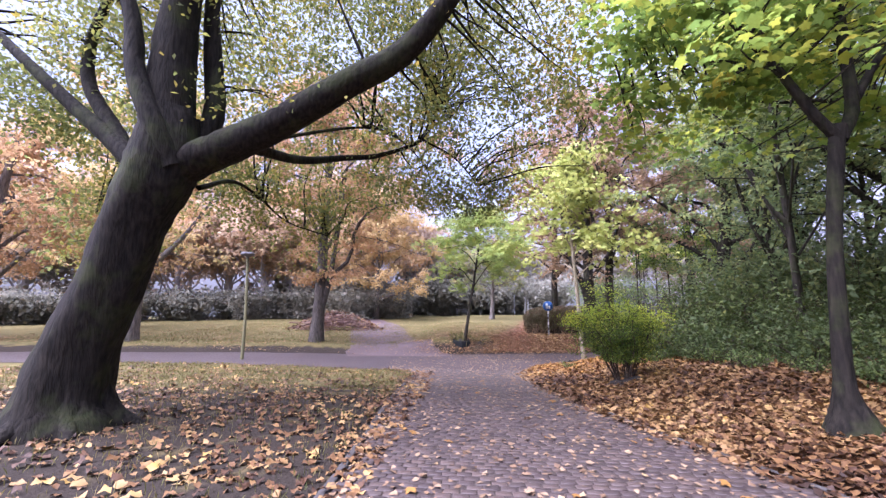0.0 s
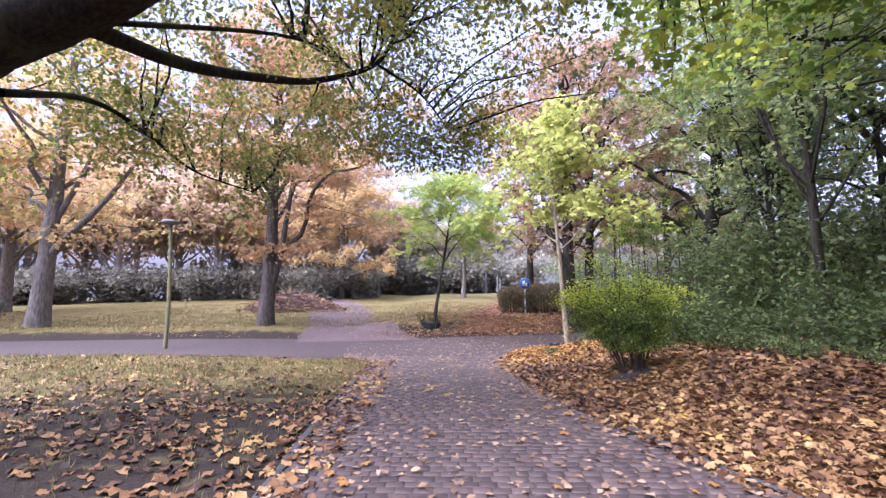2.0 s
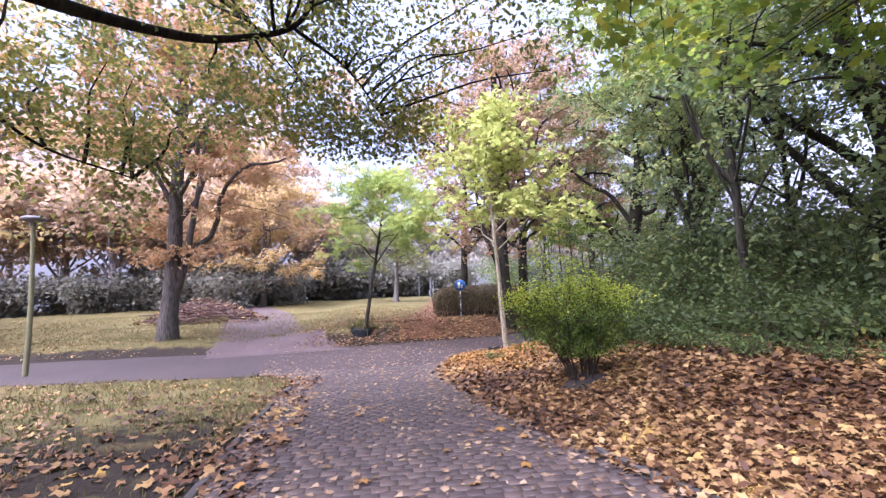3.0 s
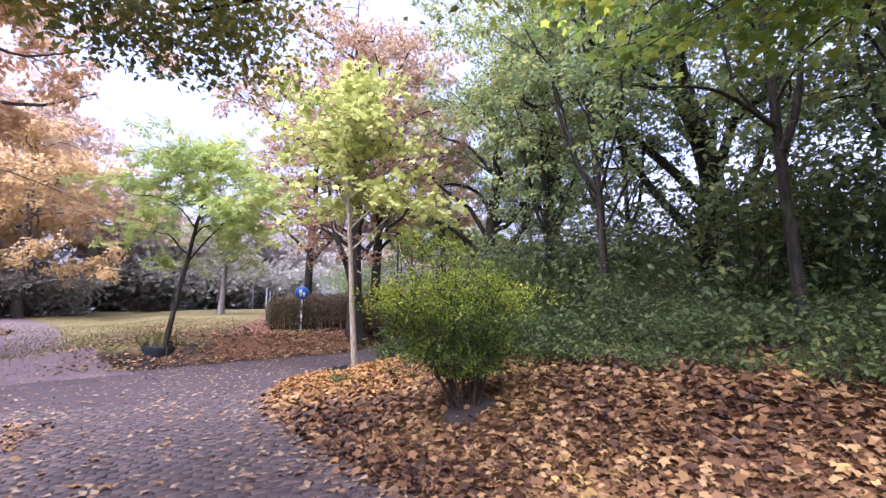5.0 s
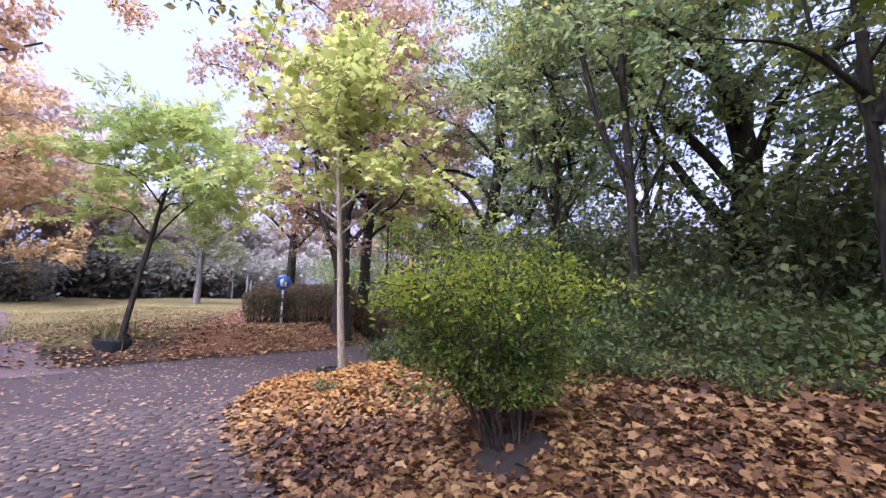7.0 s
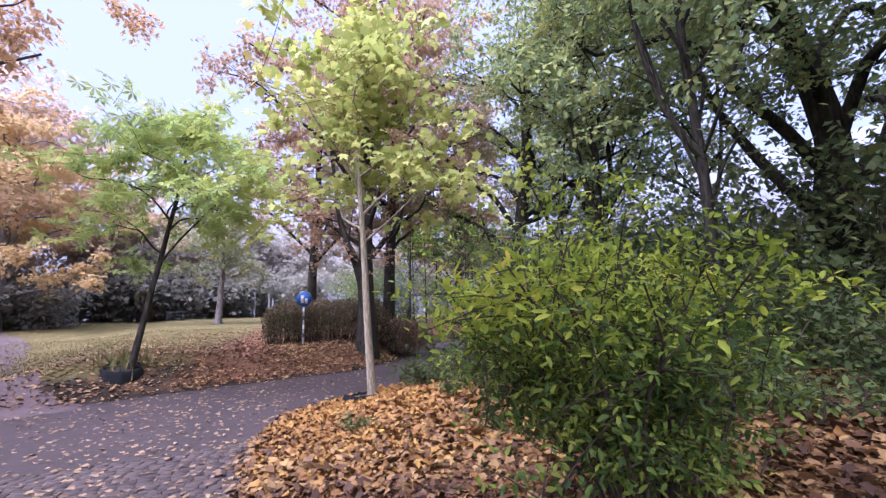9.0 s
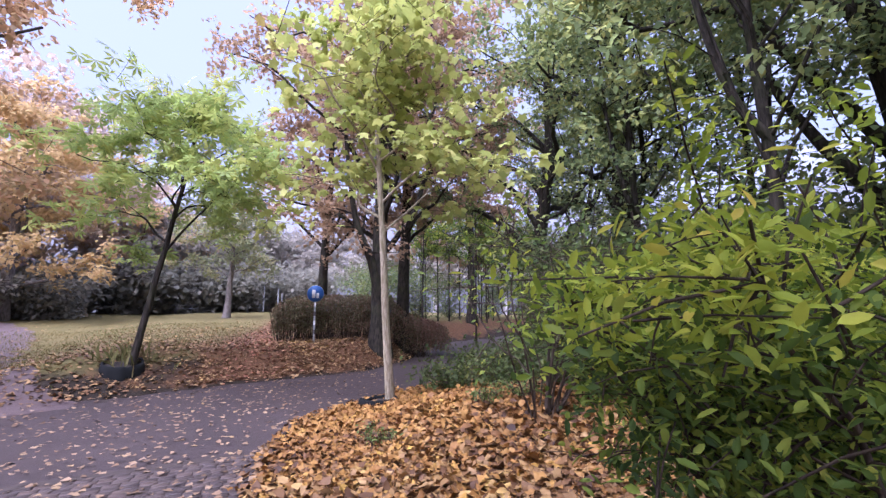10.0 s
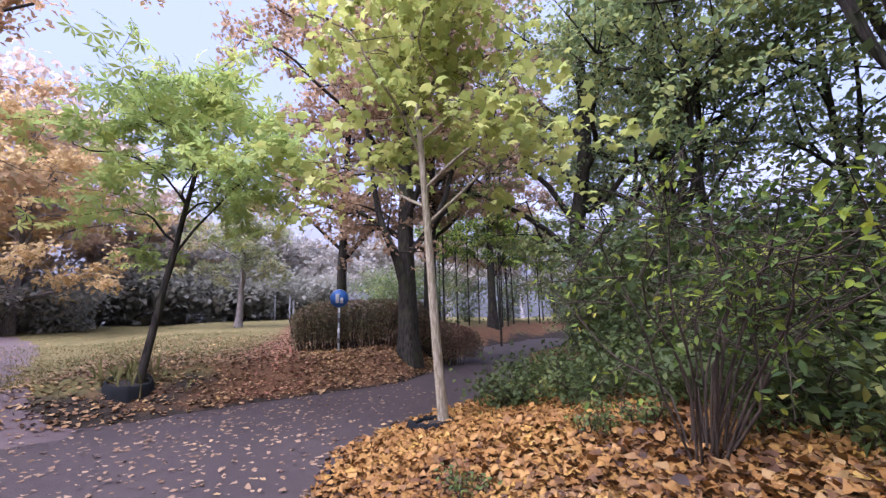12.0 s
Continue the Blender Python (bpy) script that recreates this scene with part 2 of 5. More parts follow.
def path_material(name, tones, rough=0.75):
    m, n, l, b = nodes_of(name, rough, 0.35)
    big, fine, grit = noise_node(n, l, 0.8, 5.0), noise_node(n, l, 9.0, 6.0), noise_node(n, l, 120.0, 3.0)
    r = ramp_node(n, tones)
    l.new(big.outputs[0], r.inputs[0])
    c = mixed(n, l, r.outputs[0], (0.6, 0.52, 0.5), fine.outputs[0], "MULTIPLY")
    c = mixed(n, l, c, (0.75, 0.75, 0.78), grit.outputs[0], "MULTIPLY")
    l.new(c, b.inputs["Base Color"])
    bumped(n, l, b, grit.outputs[0], 0.5, 0.01)
    return m


def brick_material():
    m, n, l, b = nodes_of("clinker_brick", 0.6, 0.4)
    o, g = n.new("ShaderNodeObjectInfo"), n.new("ShaderNodeNewGeometry")
    s = n.new("ShaderNodeMath")
    s.operation = "ADD"
    l.new(o.outputs["Random"], s.inputs[0])
    l.new(g.outputs["Random Per Island"], s.inputs[1])
    f = n.new("ShaderNodeMath")
    f.operation = "FRACT"
    l.new(s.outputs[0], f.inputs[0])
    r = ramp_node(n, [(0.052, 0.036, 0.031), (0.067, 0.047, 0.04), (0.08, 0.057, 0.048), (0.098, 0.067, 0.052)])
    l.new(f.outputs[0], r.inputs[0])
    grit = noise_node(n, l, 60.0, 4.0)
    c = mixed(n, l, r.outputs[0], (0.6, 0.57, 0.57), grit.outputs[0], "MULTIPLY")
    l.new(c, b.inputs["Base Color"])
    bumped(n, l, b, grit.outputs[0], 0.5, 0.006)
    return m


GROUND = ground_material()
ASPHALT = path_material("damp_grey_path", [(0.046, 0.034, 0.03), (0.064, 0.047, 0.042), (0.086, 0.064, 0.055)])
GRAVEL = path_material("pale_gravel_path", [(0.095, 0.068, 0.062), (0.13, 0.094, 0.086), (0.16, 0.118, 0.105)])
BED = plain("sandy_joint_soil", (0.066, 0.05, 0.042), 0.95, 0, 40)
BRICK = brick_material()
KERB = plain("weathered_concrete", (0.085, 0.074, 0.066), 0.9, 0, 9, 0.6, 0.6)
SOIL = plain("bare_dark_soil", (0.045, 0.035, 0.028), 0.95, 0, 12, 0.5, 0.8)
RUBBER = plain("black_plastic", (0.007, 0.008, 0.008), 0.95)
STEEL = plain("galvanised_steel", (0.42, 0.43, 0.43), 0.45, 0.7)
WHITE = plain("white_paint", (0.75, 0.75, 0.73), 0.5, 0, 30, 0.15)
REDPAINT = plain("dark_band_paint", (0.10, 0.09, 0.09), 0.5)
BLUE = plain("blue_sign_enamel", (0.035, 0.12, 0.36), 0.4, 0, 6, 0.2, 0.0)
GREENPAINT = plain("dull_green_paint", (0.10, 0.12, 0.085), 0.7)
POSTWOOD = plain("mossy_weathered_post", (0.21, 0.195, 0.10), 0.9, 0, 10, 0.5, 0.5)
LAMPTOP = plain("grey_lamp_housing", (0.16, 0.15, 0.15), 0.6)
BENCHWOOD = plain("pale_bench_wood", (0.25, 0.25, 0.25), 0.7)
BRUSH = plain("cut_brushwood", (0.24, 0.15, 0.12), 0.9, 0, 8, 0.5)


# ---- mesh helpers ----
def np_mesh(name, verts, faces, material, smooth=False):
    verts, faces = np.asarray(verts, dtype=np.float32), np.asarray(faces, dtype=np.int32)
    me = bpy.data.meshes.new(name)
    k = faces.shape[1]
    me.vertices.add(len(verts))
    me.vertices.foreach_set("co", verts.ravel())
    me.loops.add(faces.size)
    me.loops.foreach_set("vertex_index", faces.ravel())
    me.polygons.add(len(faces))
    me.polygons.foreach_set("loop_start", np.arange(0, faces.size, k, dtype=np.int32))
    if smooth:
        me.polygons.foreach_set("use_smooth", np.ones(len(faces), dtype=bool))
    me.materials.append(material)
    me.update(calc_edges=True)
    me.validate()
    return me


def part(name, mesh, parent=None, label="", kind=""):
    ob = new(name, mesh)
    ob.parent = parent
    return tagged(ob, label=label, kind=kind)


def thing(name, place, label, category, group=""):
    ob = new(name)
    ob.matrix_basis = pose(*place)
    return tagged(ob, label=label, category=category, group=group)


def join(pieces):
    """Vertex and face arrays of several pieces as one."""
    vs, fs, k = [], [], 0
    for v, f in pieces:
        vs.append(v)
        fs.append(np.asarray(f) + k)
        k += len(v)
    return np.concatenate(vs), np.concatenate(fs)


def tube(pts, radii, seg=8, rough=0.0, seed=0):
    """A bent tapering round bar through the points, closed by a short tip."""
    pts, radii = np.asarray(pts, float), np.asarray(radii, float)
    r = np.random.default_rng(seed)
    d = np.gradient(pts, axis=0)
    d /= np.linalg.norm(d, axis=1)[:, None] + 1e-9
    side = np.cross(d, np.where(np.abs(d[:, 2:3]) < 0.9, [[0.0, 0.0, 1.0]], [[1.0, 0.0, 0.0]]))
    side /= np.linalg.norm(side, axis=1)[:, None] + 1e-9
    for i in range(1, len(side)):
        s = side[i - 1] - d[i] * np.dot(side[i - 1], d[i])
        side[i] = s / (np.linalg.norm(s) + 1e-9)
    up = np.cross(d, side)
    a = np.linspace(0, 2 * np.pi, seg, endpoint=False)
    wob = 1 + rough * r.normal(size=(1, seg)) + rough * 0.5 * r.normal(size=(len(pts), seg))
    ring = (np.cos(a)[None, :, None] * side[:, None] + np.sin(a)[None, :, None] * up[:, None]) * (radii[:, None] * wob)[..., None]
    v = (pts[:, None] + ring).reshape(-1, 3)
    i, j = np.meshgrid(np.arange(len(pts) - 1), np.arange(seg), indexing="ij")
    q = np.stack([i * seg + j, i * seg + (j + 1) % seg, (i + 1) * seg + (j + 1) % seg, (i + 1) * seg + j], -1).reshape(-1, 4)
    return v, q


def smooth_line(pts, n):
    """Points along a soft curve through the given ones."""
    pts = np.asarray(pts, float)
    t = np.linspace(0, len(pts) - 1, n)
    p = np.vstack([2 * pts[0] - pts[1], pts, 2 * pts[-1] - pts[-2]])
    out = []
    for u in t:
        i = min(int(u), len(pts) - 2)
        f = u - i
        a, b, c, d = p[i], p[i + 1], p[i + 2], p[i + 3]
        out.append(0.5 * (2 * b + (c - a) * f + (2 * a - 5 * b + 4 * c - d) * f * f + (3 * b - a - 3 * c + d) * f ** 3))
    return np.array(out)


def star(radii, curl=0.08):
    """A lobed leaf as a fan about its middle, one unit long."""
    k = len(radii)
    a = np.linspace(0, 2 * np.pi, k, endpoint=False)
    v = [(0.0, 0.0, 0.0)] + [(r * math.cos(t), r * math.sin(t), curl * r * (1 if i % 2 else -1.2)) for i, (r, t) in enumerate(zip(radii, a))]
    return np.array(v), np.array([(0, 1 + i, 1 + (i + 1) % k) for i in range(k)])


OVAL = (np.array([(0, 0, 0), (0.5, 0.3, 0.08), (1, 0, -0.05), (0.5, -0.3, 0.08)]), np.array([(0, 2, 1), (0, 3, 2)]))
MAPLE = star([0.6, 0.36, 0.56, 0.34, 0.46, 0.22, 0.46, 0.34, 0.56, 0.36], 0.14)
LOBED = star([0.6, 0.38, 0.54, 0.34, 0.4, 0.52, 0.36], 0.25)
FAN = (np.array([(0, 0, 0)] + [(c * math.cos(t) - s * 1.2 * w * math.sin(t), c * math.sin(t) + s * 1.2 * w * math.cos(t), -0.12 * c) for t in (-1.7, -0.85, 0, 0.85, 1.7) for c, s, w in ((0.45, 1, 0.11), (0.85, 0, 0), (0.45, -1, 0.11))]),
       np.array([f for i in range(5) for f in ((0, 2 + 3 * i, 1 + 3 * i), (0, 3 + 3 * i, 2 + 3 * i))]))
SPEAR = (np.array([(0, 0, 0), (0.3, 0.2, 0.05), (0.7, 0.17, 0.04), (1, 0, -0.06), (0.7, -0.17, 0.04), (0.3, -0.2, 0.05)]), np.array([(0, 3, 2), (0, 2, 1), (0, 5, 4), (0, 4, 3)]))
RAG = star([0.58, 0.38, 0.5, 0.55, 0.34], 0.15)
BLADE = (np.array([(0, -0.035, 0), (0, 0.035, 0), (0.55, 0.02, 0.12), (1, 0, 0.0)]), np.array([(0, 1, 2), (0, 2, 3)]))


def leaf_arrays(points, size, shape, tilt, r, up=False, hang=0.0):
    n = len(points)
    yaw = r.uniform(0, 2 * np.pi, n)
    pitch = r.normal(-1.25 if up else hang, tilt, n)
    roll = r.normal(0, tilt, n)
    cy, sy, cp, sp, cr, sr = np.cos(yaw), np.sin(yaw), np.cos(pitch), np.sin(pitch), np.cos(roll), np.sin(roll)
    m = np.stack([np.stack([cy * cp, cy * sp * sr - sy * cr, cy * sp * cr + sy * sr], -1),
                  np.stack([sy * cp, sy * sp * sr + cy * cr, sy * sp * cr - cy * sr], -1),
                  np.stack([-sp, cp * sr, cp * cr], -1)], 1)
    tv, tf = shape
    v = points[:, None] + np.einsum("nij,kj->nki", m, tv) * np.broadcast_to(size, (n,))[:, None, None]
    f = tf[None] + (np.arange(n) * len(tv))[:, None, None]
    return v.reshape(-1, 3), f.reshape(-1, 3)


def leaf_mesh(name, points, size, shape, tilt, material, seed, up=False, hang=0.0):
    r = np.random.default_rng(seed)
    points = np.asarray(points, float)
    s = size * r.uniform(0.65, 1.25, len(points))
    return np_mesh(name, *leaf_arrays(points, s, shape, tilt, r, up, hang), material)


# ---- the lie of the land ----
def ease(a, b, x):
    t = np.clip((x - a) / (b - a), 0, 1)
    return t * t * (3 - 2 * t)


def brick_right(y):
    return np.interp(y, [0, 6, 8, 10, 12, 14.5, 16, 17.6], [5.4, 3.95, 3.15, 2.6, 2.3, 2.2, 2.45, 3.2])


def brick_left(y):
    return np.interp(y, [0, 6, 10, 14, 15, 15.9], [-0.5, -0.62, -0.85, -1.0, -1.15, -2.2])


def cross_near(x):
    return np.interp(x, [-60, -15, -8, -2.4, -1, 2.4, 3.0, 4.7, 7.4, 10.2, 14, 22, 60], [9.5, 14.7, 15.5, 15.9, 16.0, 16.0, 17.5, 18.75, 20.0, 23.0, 27.6, 32, 42])


def cross_far(x):
    return np.interp(x, [-60, -15, -8, -4.6, -0.7, 0.8, 2.9, 5.7, 7.8, 10.5, 12.5, 22, 60], [13.5, 18.4, 19.4, 20.1, 21.0, 21.4, 21.9, 22.4, 24.3, 28.6, 31.2, 36.5, 47])


def land(x, y):
    x, y = np.asarray(x, float), np.asarray(y, float)
    west = ease(1, 9, -x)
    z = -0.26 * ease(9.5, 16.5, y) * (1 - 0.62 * west)
    d = np.minimum(x - brick_right(y), (cross_near(x) - y) * 0.8)
    z = z + np.where(x > 1.5, 0.62 * ease(-0.1, 3.6, d) + 0.05 * np.clip(d - 3, 0, 14), 0)
    e = y - cross_far(x)
    east = ease(-4, 0, x)
    z = z + (0.28 * (1 - east) + 0.80 * east) * ease(-0.3, 1.8, e) + np.clip((y - 24) / 34, 0, 1) * (0.95 * east + 1.3 * (1 - east)) * ease(0, 6, e) * ease(-60, -15, -np.abs(x))
    return z


def land1(x, y):
    return float(land(x, y))


# ---- setting ----
def spread(lo, hi, step, far):
    inner = np.arange(lo, hi + 1e-6, step)
    grow = [step * 1.6]
    while sum(grow) < far:
        grow.append(grow[-1] * 1.22)
    out = np.cumsum(grow)
    return np.concatenate([lo - out[::-1], inner, hi + out])


def make_ground():
    xs, ys = spread(-13, 12, 0.22, 1400), spread(1, 29, 0.22, 1400)
    gx, gy = np.meshgrid(xs, ys, indexing="xy")
    z = land(gx, gy)
    near = (np.abs(gx) < 40) & (np.abs(gy) < 60)
    bumps = np.array([noise.noise((a * 0.9, b * 0.9, 0)) * 0.035 + noise.noise((a * 3.1, b * 3.1, 5)) * 0.014 if k else 0 for a, b, k in zip(gx.ravel(), gy.ravel(), near.ravel())]).reshape(gx.shape)
    onpath = ((gx > brick_left(gy) - 0.2) & (gx < brick_right(gy) + 0.2) & (gy < 16.6)) | ((gy > cross_near(gx) - 0.3) & (gy < cross_far(gx) + 0.3))
    z = z + np.where(onpath, -0.02, bumps)
    v = np.stack([gx, gy, z], -1).reshape(-1, 3)
    w = len(xs)
    i, j = np.meshgrid(np.arange(len(ys) - 1), np.arange(w - 1), indexing="ij")
    q = np.stack([i * w + j, i * w + j + 1, (i + 1) * w + j + 1, (i + 1) * w + j], -1).reshape(-1, 4)
    me = np_mesh("ground", v, q, GROUND, True)
    e = gy - cross_far(gx)
    left = gx < brick_left(gy)
    wood = ease(2.2, 4.5, np.minimum(gx - brick_right(gy), cross_near(gx) - gy))
    lawn = np.where(e > 0, ease(0.2, 2.0, e) * (1 - 0.8 * ease(2.0, 6.0, gx - 0.1 * (gy - 22)) * ease(-34, -24, -gy)), 0.0)
    lawn = np.where(left & (gy < cross_near(gx)), 0.25 + 0.75 * ease(9.5, 14.5, gy + 0.25 * np.clip(-gx - 4, 0, 6)), lawn)
    litter = np.where(gx >= brick_right(gy) - 0.3, ease(-0.2, 0.5, np.minimum(gx - brick_right(gy), cross_near(gx) - gy)) * (1 - 0.75 * wood), 0.0)
    bank = ease(-0.1, 0.3, e) * (1 - ease(2.0, 6.5, e)) * (0.5 * ease(-2.5, 0.5, gx) + 0.3 * ease(0.8, 2.6, gx))
    trail = np.exp(-((gx - 2.6 - 0.16 * (gy - 22)) / 1.0) ** 2) * ease(0, 1, e)
    litter = np.maximum(litter, np.maximum(bank * 0.75, trail * 0.6) * ease(-60, -40, -gy))
    for key, val in (("lawn", lawn), ("litter", litter)):
        me.attributes.new(key, "FLOAT", "POINT").data.foreach_set("value", val.astype(np.float32).ravel())
    return tagged(new("ground", me), "park ground of dark soil, worn lawn and leaf mould", "ground", kind="structure")


def strip(name, line_a, line_b, n_along, n_across, lift, material, ragged=0.12, seed=3):
    """A sheet laid on the land between two edge lines (callables of 0..1)."""
    t, s = np.linspace(0, 1, n_along), np.linspace(0, 1, n_across)
    a, b = np.array([line_a(u) for u in t]), np.array([line_b(u) for u in t])
    wob = np.array([[noise.noise((u * n_along * 0.21, k * 7.0, seed)) for k in (0, 1)] for u in t]) * ragged
    c = a[:, None] * (1 - s)[None, :, None] + b[:, None] * s[None, :, None]
    d = b - a
    d /= np.linalg.norm(d, axis=1)[:, None] + 1e-9
    c = c + d[:, None] * (wob[:, :1] * (1 - s)[None] + wob[:, 1:] * s[None])[..., None]
    z = land(c[..., 0], c[..., 1]) + lift - 0.02 * (np.abs(s - 0.5) * 2)[None] ** 8
    v = np.concatenate([c, z[..., None]], -1).reshape(-1, 3)
    i, j = np.meshgrid(np.arange(n_along - 1), np.arange(n_across - 1), indexing="ij")
    q = np.stack([i * n_across + j, (i + 1) * n_across + j, (i + 1) * n_across + j + 1, i * n_across + j + 1], -1).reshape(-1, 4)
    return np_mesh(name, v, q, material, True)


make_ground()


def cross_line(edge):
    def at(u):
        x = -45 + 67 * u
        return np.array((x, float(edge(x))))
    return at


cross_path = tagged(new("cross_path", strip("cross_path", cross_line(cross_near), cross_line(cross_far), 320, 26, 0.012, ASPHALT)),
                    "damp grey-purple park path with scattered leaves", "path", kind="structure")
fwd = smooth_line([(-2.6, 19.8), (-3.7, 23), (-5.2, 28), (-7.2, 35), (-11, 43), (-19, 50), (-32, 55)], 80)
fwd_half = np.interp(np.linspace(0, 1, 80), [0, 0.06, 0.15, 1], [2.6, 2.1, 1.8, 2.2])


def fwd_side(sign):
    d = np.gradient(fwd, axis=0)
    d /= np.linalg.norm(d, axis=1)[:, None]
    off = fwd + sign * np.stack([-d[:, 1], d[:, 0]], -1) * fwd_half[:, None]
    return lambda u: np.array([np.interp(u * 79, range(80), off[:, k]) for k in (0, 1)])


tagged(new("lawn_path", strip("lawn_path", fwd_side(-1), fwd_side(1), 160, 14, 0.017, GRAVEL, 0.2, 9)),
       "pale gravel path curving away over the lawn", "path", kind="structure")


# ---- leaf cover ----
def region(n, x0, x1, y0, y1, keep, seed):
    """Random places on the land where keep(x, y) exceeds chance."""
    r = np.random.default_rng(seed)
    x, y = r.uniform(x0, x1, n), r.uniform(y0, y1, n)
    ok = keep(x, y) > r.uniform(0, 1, n)
    x, y = x[ok], y[ok]
    return np.stack([x, y, land(x, y) + 0.012 + r.exponential(0.014, len(x))], -1)


def clumpy(x, y, scale=0.7, seed=0):
    return np.array([0.5 + noise.noise((a * scale, b * scale, seed)) for a, b in zip(x, y)])


def mound_keep(x, y):
    d = np.minimum(x - brick_right(y), cross_near(x) - y)
    return ease(-0.35, 0.35, d) * (1 - 0.85 * ease(3.4, 6.0, d)) * np.clip(0.55 + clumpy(x, y, 0.8), 0.35, 1)


def lawn_keep(x, y):
    ok = (x < brick_left(y) + 0.6) & (y < cross_near(x) - 0.15)
    edge = np.exp(-((x - brick_left(y) - 0.15) / 0.4) ** 2)
    near = 0.3 * ease(-17, -8, -y) + 0.3 * ease(-14, -9, -y)
    return np.where(ok, np.clip((0.2 + near * 0.55) * (0.4 + clumpy(x, y, 0.9, 3)) + 0.8 * edge, 0, 1), 0)


def bank_keep(x, y):
    e = y - cross_far(x)
    return ease(-0.15, 0.3, e) * (1 - 0.92 * ease(0.8, 6.5, e - 0.7 * np.clip(x - 1.2, 0, 3))) * (0.7 * ease(-3.6, 0.0, x) + 0.3 * ease(0.8, 2.6, x)) * np.clip(clumpy(x, y, 0.9, 8) + 0.3, 0.15, 1)


def path_keep(x, y):
    onb = (x > brick_left(y)) & (x < brick_right(y)) & (y < 16.5)
    rim = np.exp(-((brick_right(y) - x) / 0.5) ** 2) + np.exp(-((x - brick_left(y)) / 0.3) ** 2)
    onc = (y > cross_near(x)) & (y < cross_far(x))
    junction = ease(-5, 0, -np.abs(x - 1.5))
    return np.where(onb, 0.4 + 0.6 * np.clip(rim, 0, 1), np.where(onc, 0.12 + 0.2 * junction, 0))


def litter(name, label, pts, size, shape, material, seed, tilt=0.28):
    return tagged(new(name, leaf_mesh(name, pts, size, shape, tilt, material, seed)), label, "fallen leaves", kind="stuff")


m_pts = region(98000, 2.0, 8.5, 4.0, 20.0, mound_keep, 11)
gold = (m_pts[:, 1] + 0.6 * m_pts[:, 0] + np.random.default_rng(5).normal(0, 1.6, len(m_pts))) > 16.5
near = (m_pts[:, 0] < 5.6) & (m_pts[:, 1] > 7.0) & (m_pts[:, 1] < 13.0)
litter("leaf_litter", "thick cover of brown and tan maple leaves on the bank", m_pts[~gold & near], 0.09, MAPLE, LEAF_FALLEN, 12, 0.42)
litter("leaf_litter", "brown and tan leaves thinning out under the trees", m_pts[~gold & ~near], 0.105, RAG, LEAF_FALLEN, 22, 0.4)
litter("leaf_litter", "thick cover of golden orange maple leaves on the bank", m_pts[gold], 0.1, LOBED, LEAF_GOLD, 13, 0.38)
litter("leaf_litter", "scattered tan and brown leaves on dark soil and lawn", region(25500, -13, -0.3, -3.0, 16.0, lawn_keep, 14), 0.115, LOBED, LEAF_FALLEN, 15, 0.22)
litter("leaf_litter", "brown and tan leaves on the bank beside the start of the path", region(16000, 3.6, 9.5, -3.0, 4.0, mound_keep, 24), 0.125, RAG, LEAF_FALLEN, 25, 0.4)
bank_pts = region(50000, -4.5, 9.5, 20.8, 33, bank_keep, 16)
on_trail = np.abs(bank_pts[:, 0] - 2.6 - 0.16 * (bank_pts[:, 1] - 22)) + np.random.default_rng(6).normal(0, 0.5, len(bank_pts)) < 0.6
litter("leaf_litter", "red-brown leaves covering the slope beyond the path", bank_pts[on_trail], 0.085, RAG, LEAF_RED, 17)
litter("leaf_litter", "tan leaves mixed over the slope beyond the path", bank_pts[~on_trail], 0.09, RAG, LEAF_TAN, 23)
litter("leaf_litter", "thin scatter of yellow leaves on the far lawn", region(30000, -26, 6, 19.5, 44, lambda x, y: np.where(y > cross_far(x), 0.75 * np.clip(clumpy(x, y, 0.25, 2) + 0.1, 0.05, 1) * ease(-44, -24, -y), 0), 18), 0.12, OVAL, LEAF_TAN, 19, 0.15)
p_pts = region(26500, -2.5, 6.0, -3.0, 23, path_keep, 20)
litter("leaf_litter", "loose tan leaves lying along the paved path", p_pts, 0.075, RAG, LEAF_PALE, 21, 0.15)


def blades(name, label, pts, size, seed):
    return tagged(new(name, leaf_mesh(name, pts, size, BLADE, 0.3, GRASS, seed, True)), label, "grass", kind="stuff")


def lawn_grass(x, y):
    ok = (x < brick_left(y) - 0.15) & (y < cross_near(x) - 0.05)
    return np.where(ok, np.clip(0.32 + ease(9.0, 14.5, y + 0.25 * np.clip(-x - 4, 0, 6)), 0, 1) * np.clip(clumpy(x, y, 0.8, 6) + 0.25, 0.1, 1), 0)


def field_grass(x, y):
    e = y - cross_far(x)
    return np.where(e > 0.1, ease(0.1, 1.5, e) * np.clip(clumpy(x, y, 0.5, 4) + 0.3, 0.15, 1) * (1 - 0.9 * ease(0.8, 3.0, x - 0.12 * (y - 22))), 0)


g = region(46000, -13, -0.6, 4.0, 16.0, lawn_grass, 30)
g[:, 2] -= 0.02
blades("grass", "short worn lawn grass going yellow beside the path", g, 0.085, 31)
g = region(34000, -18, 4, 19.0, 36, field_grass, 32)
g[:, 2] -= 0.02
blades("grass", "short yellow-green lawn grass beyond the path", g, 0.10, 33)


# ---- trees ----
def crown_points(centres, per, spread_xy, spread_z, r):
    c = np.repeat(np.asarray(centres), per, axis=0)
    return c + r.normal(size=c.shape) * np.array([spread_xy, spread_xy, spread_z])


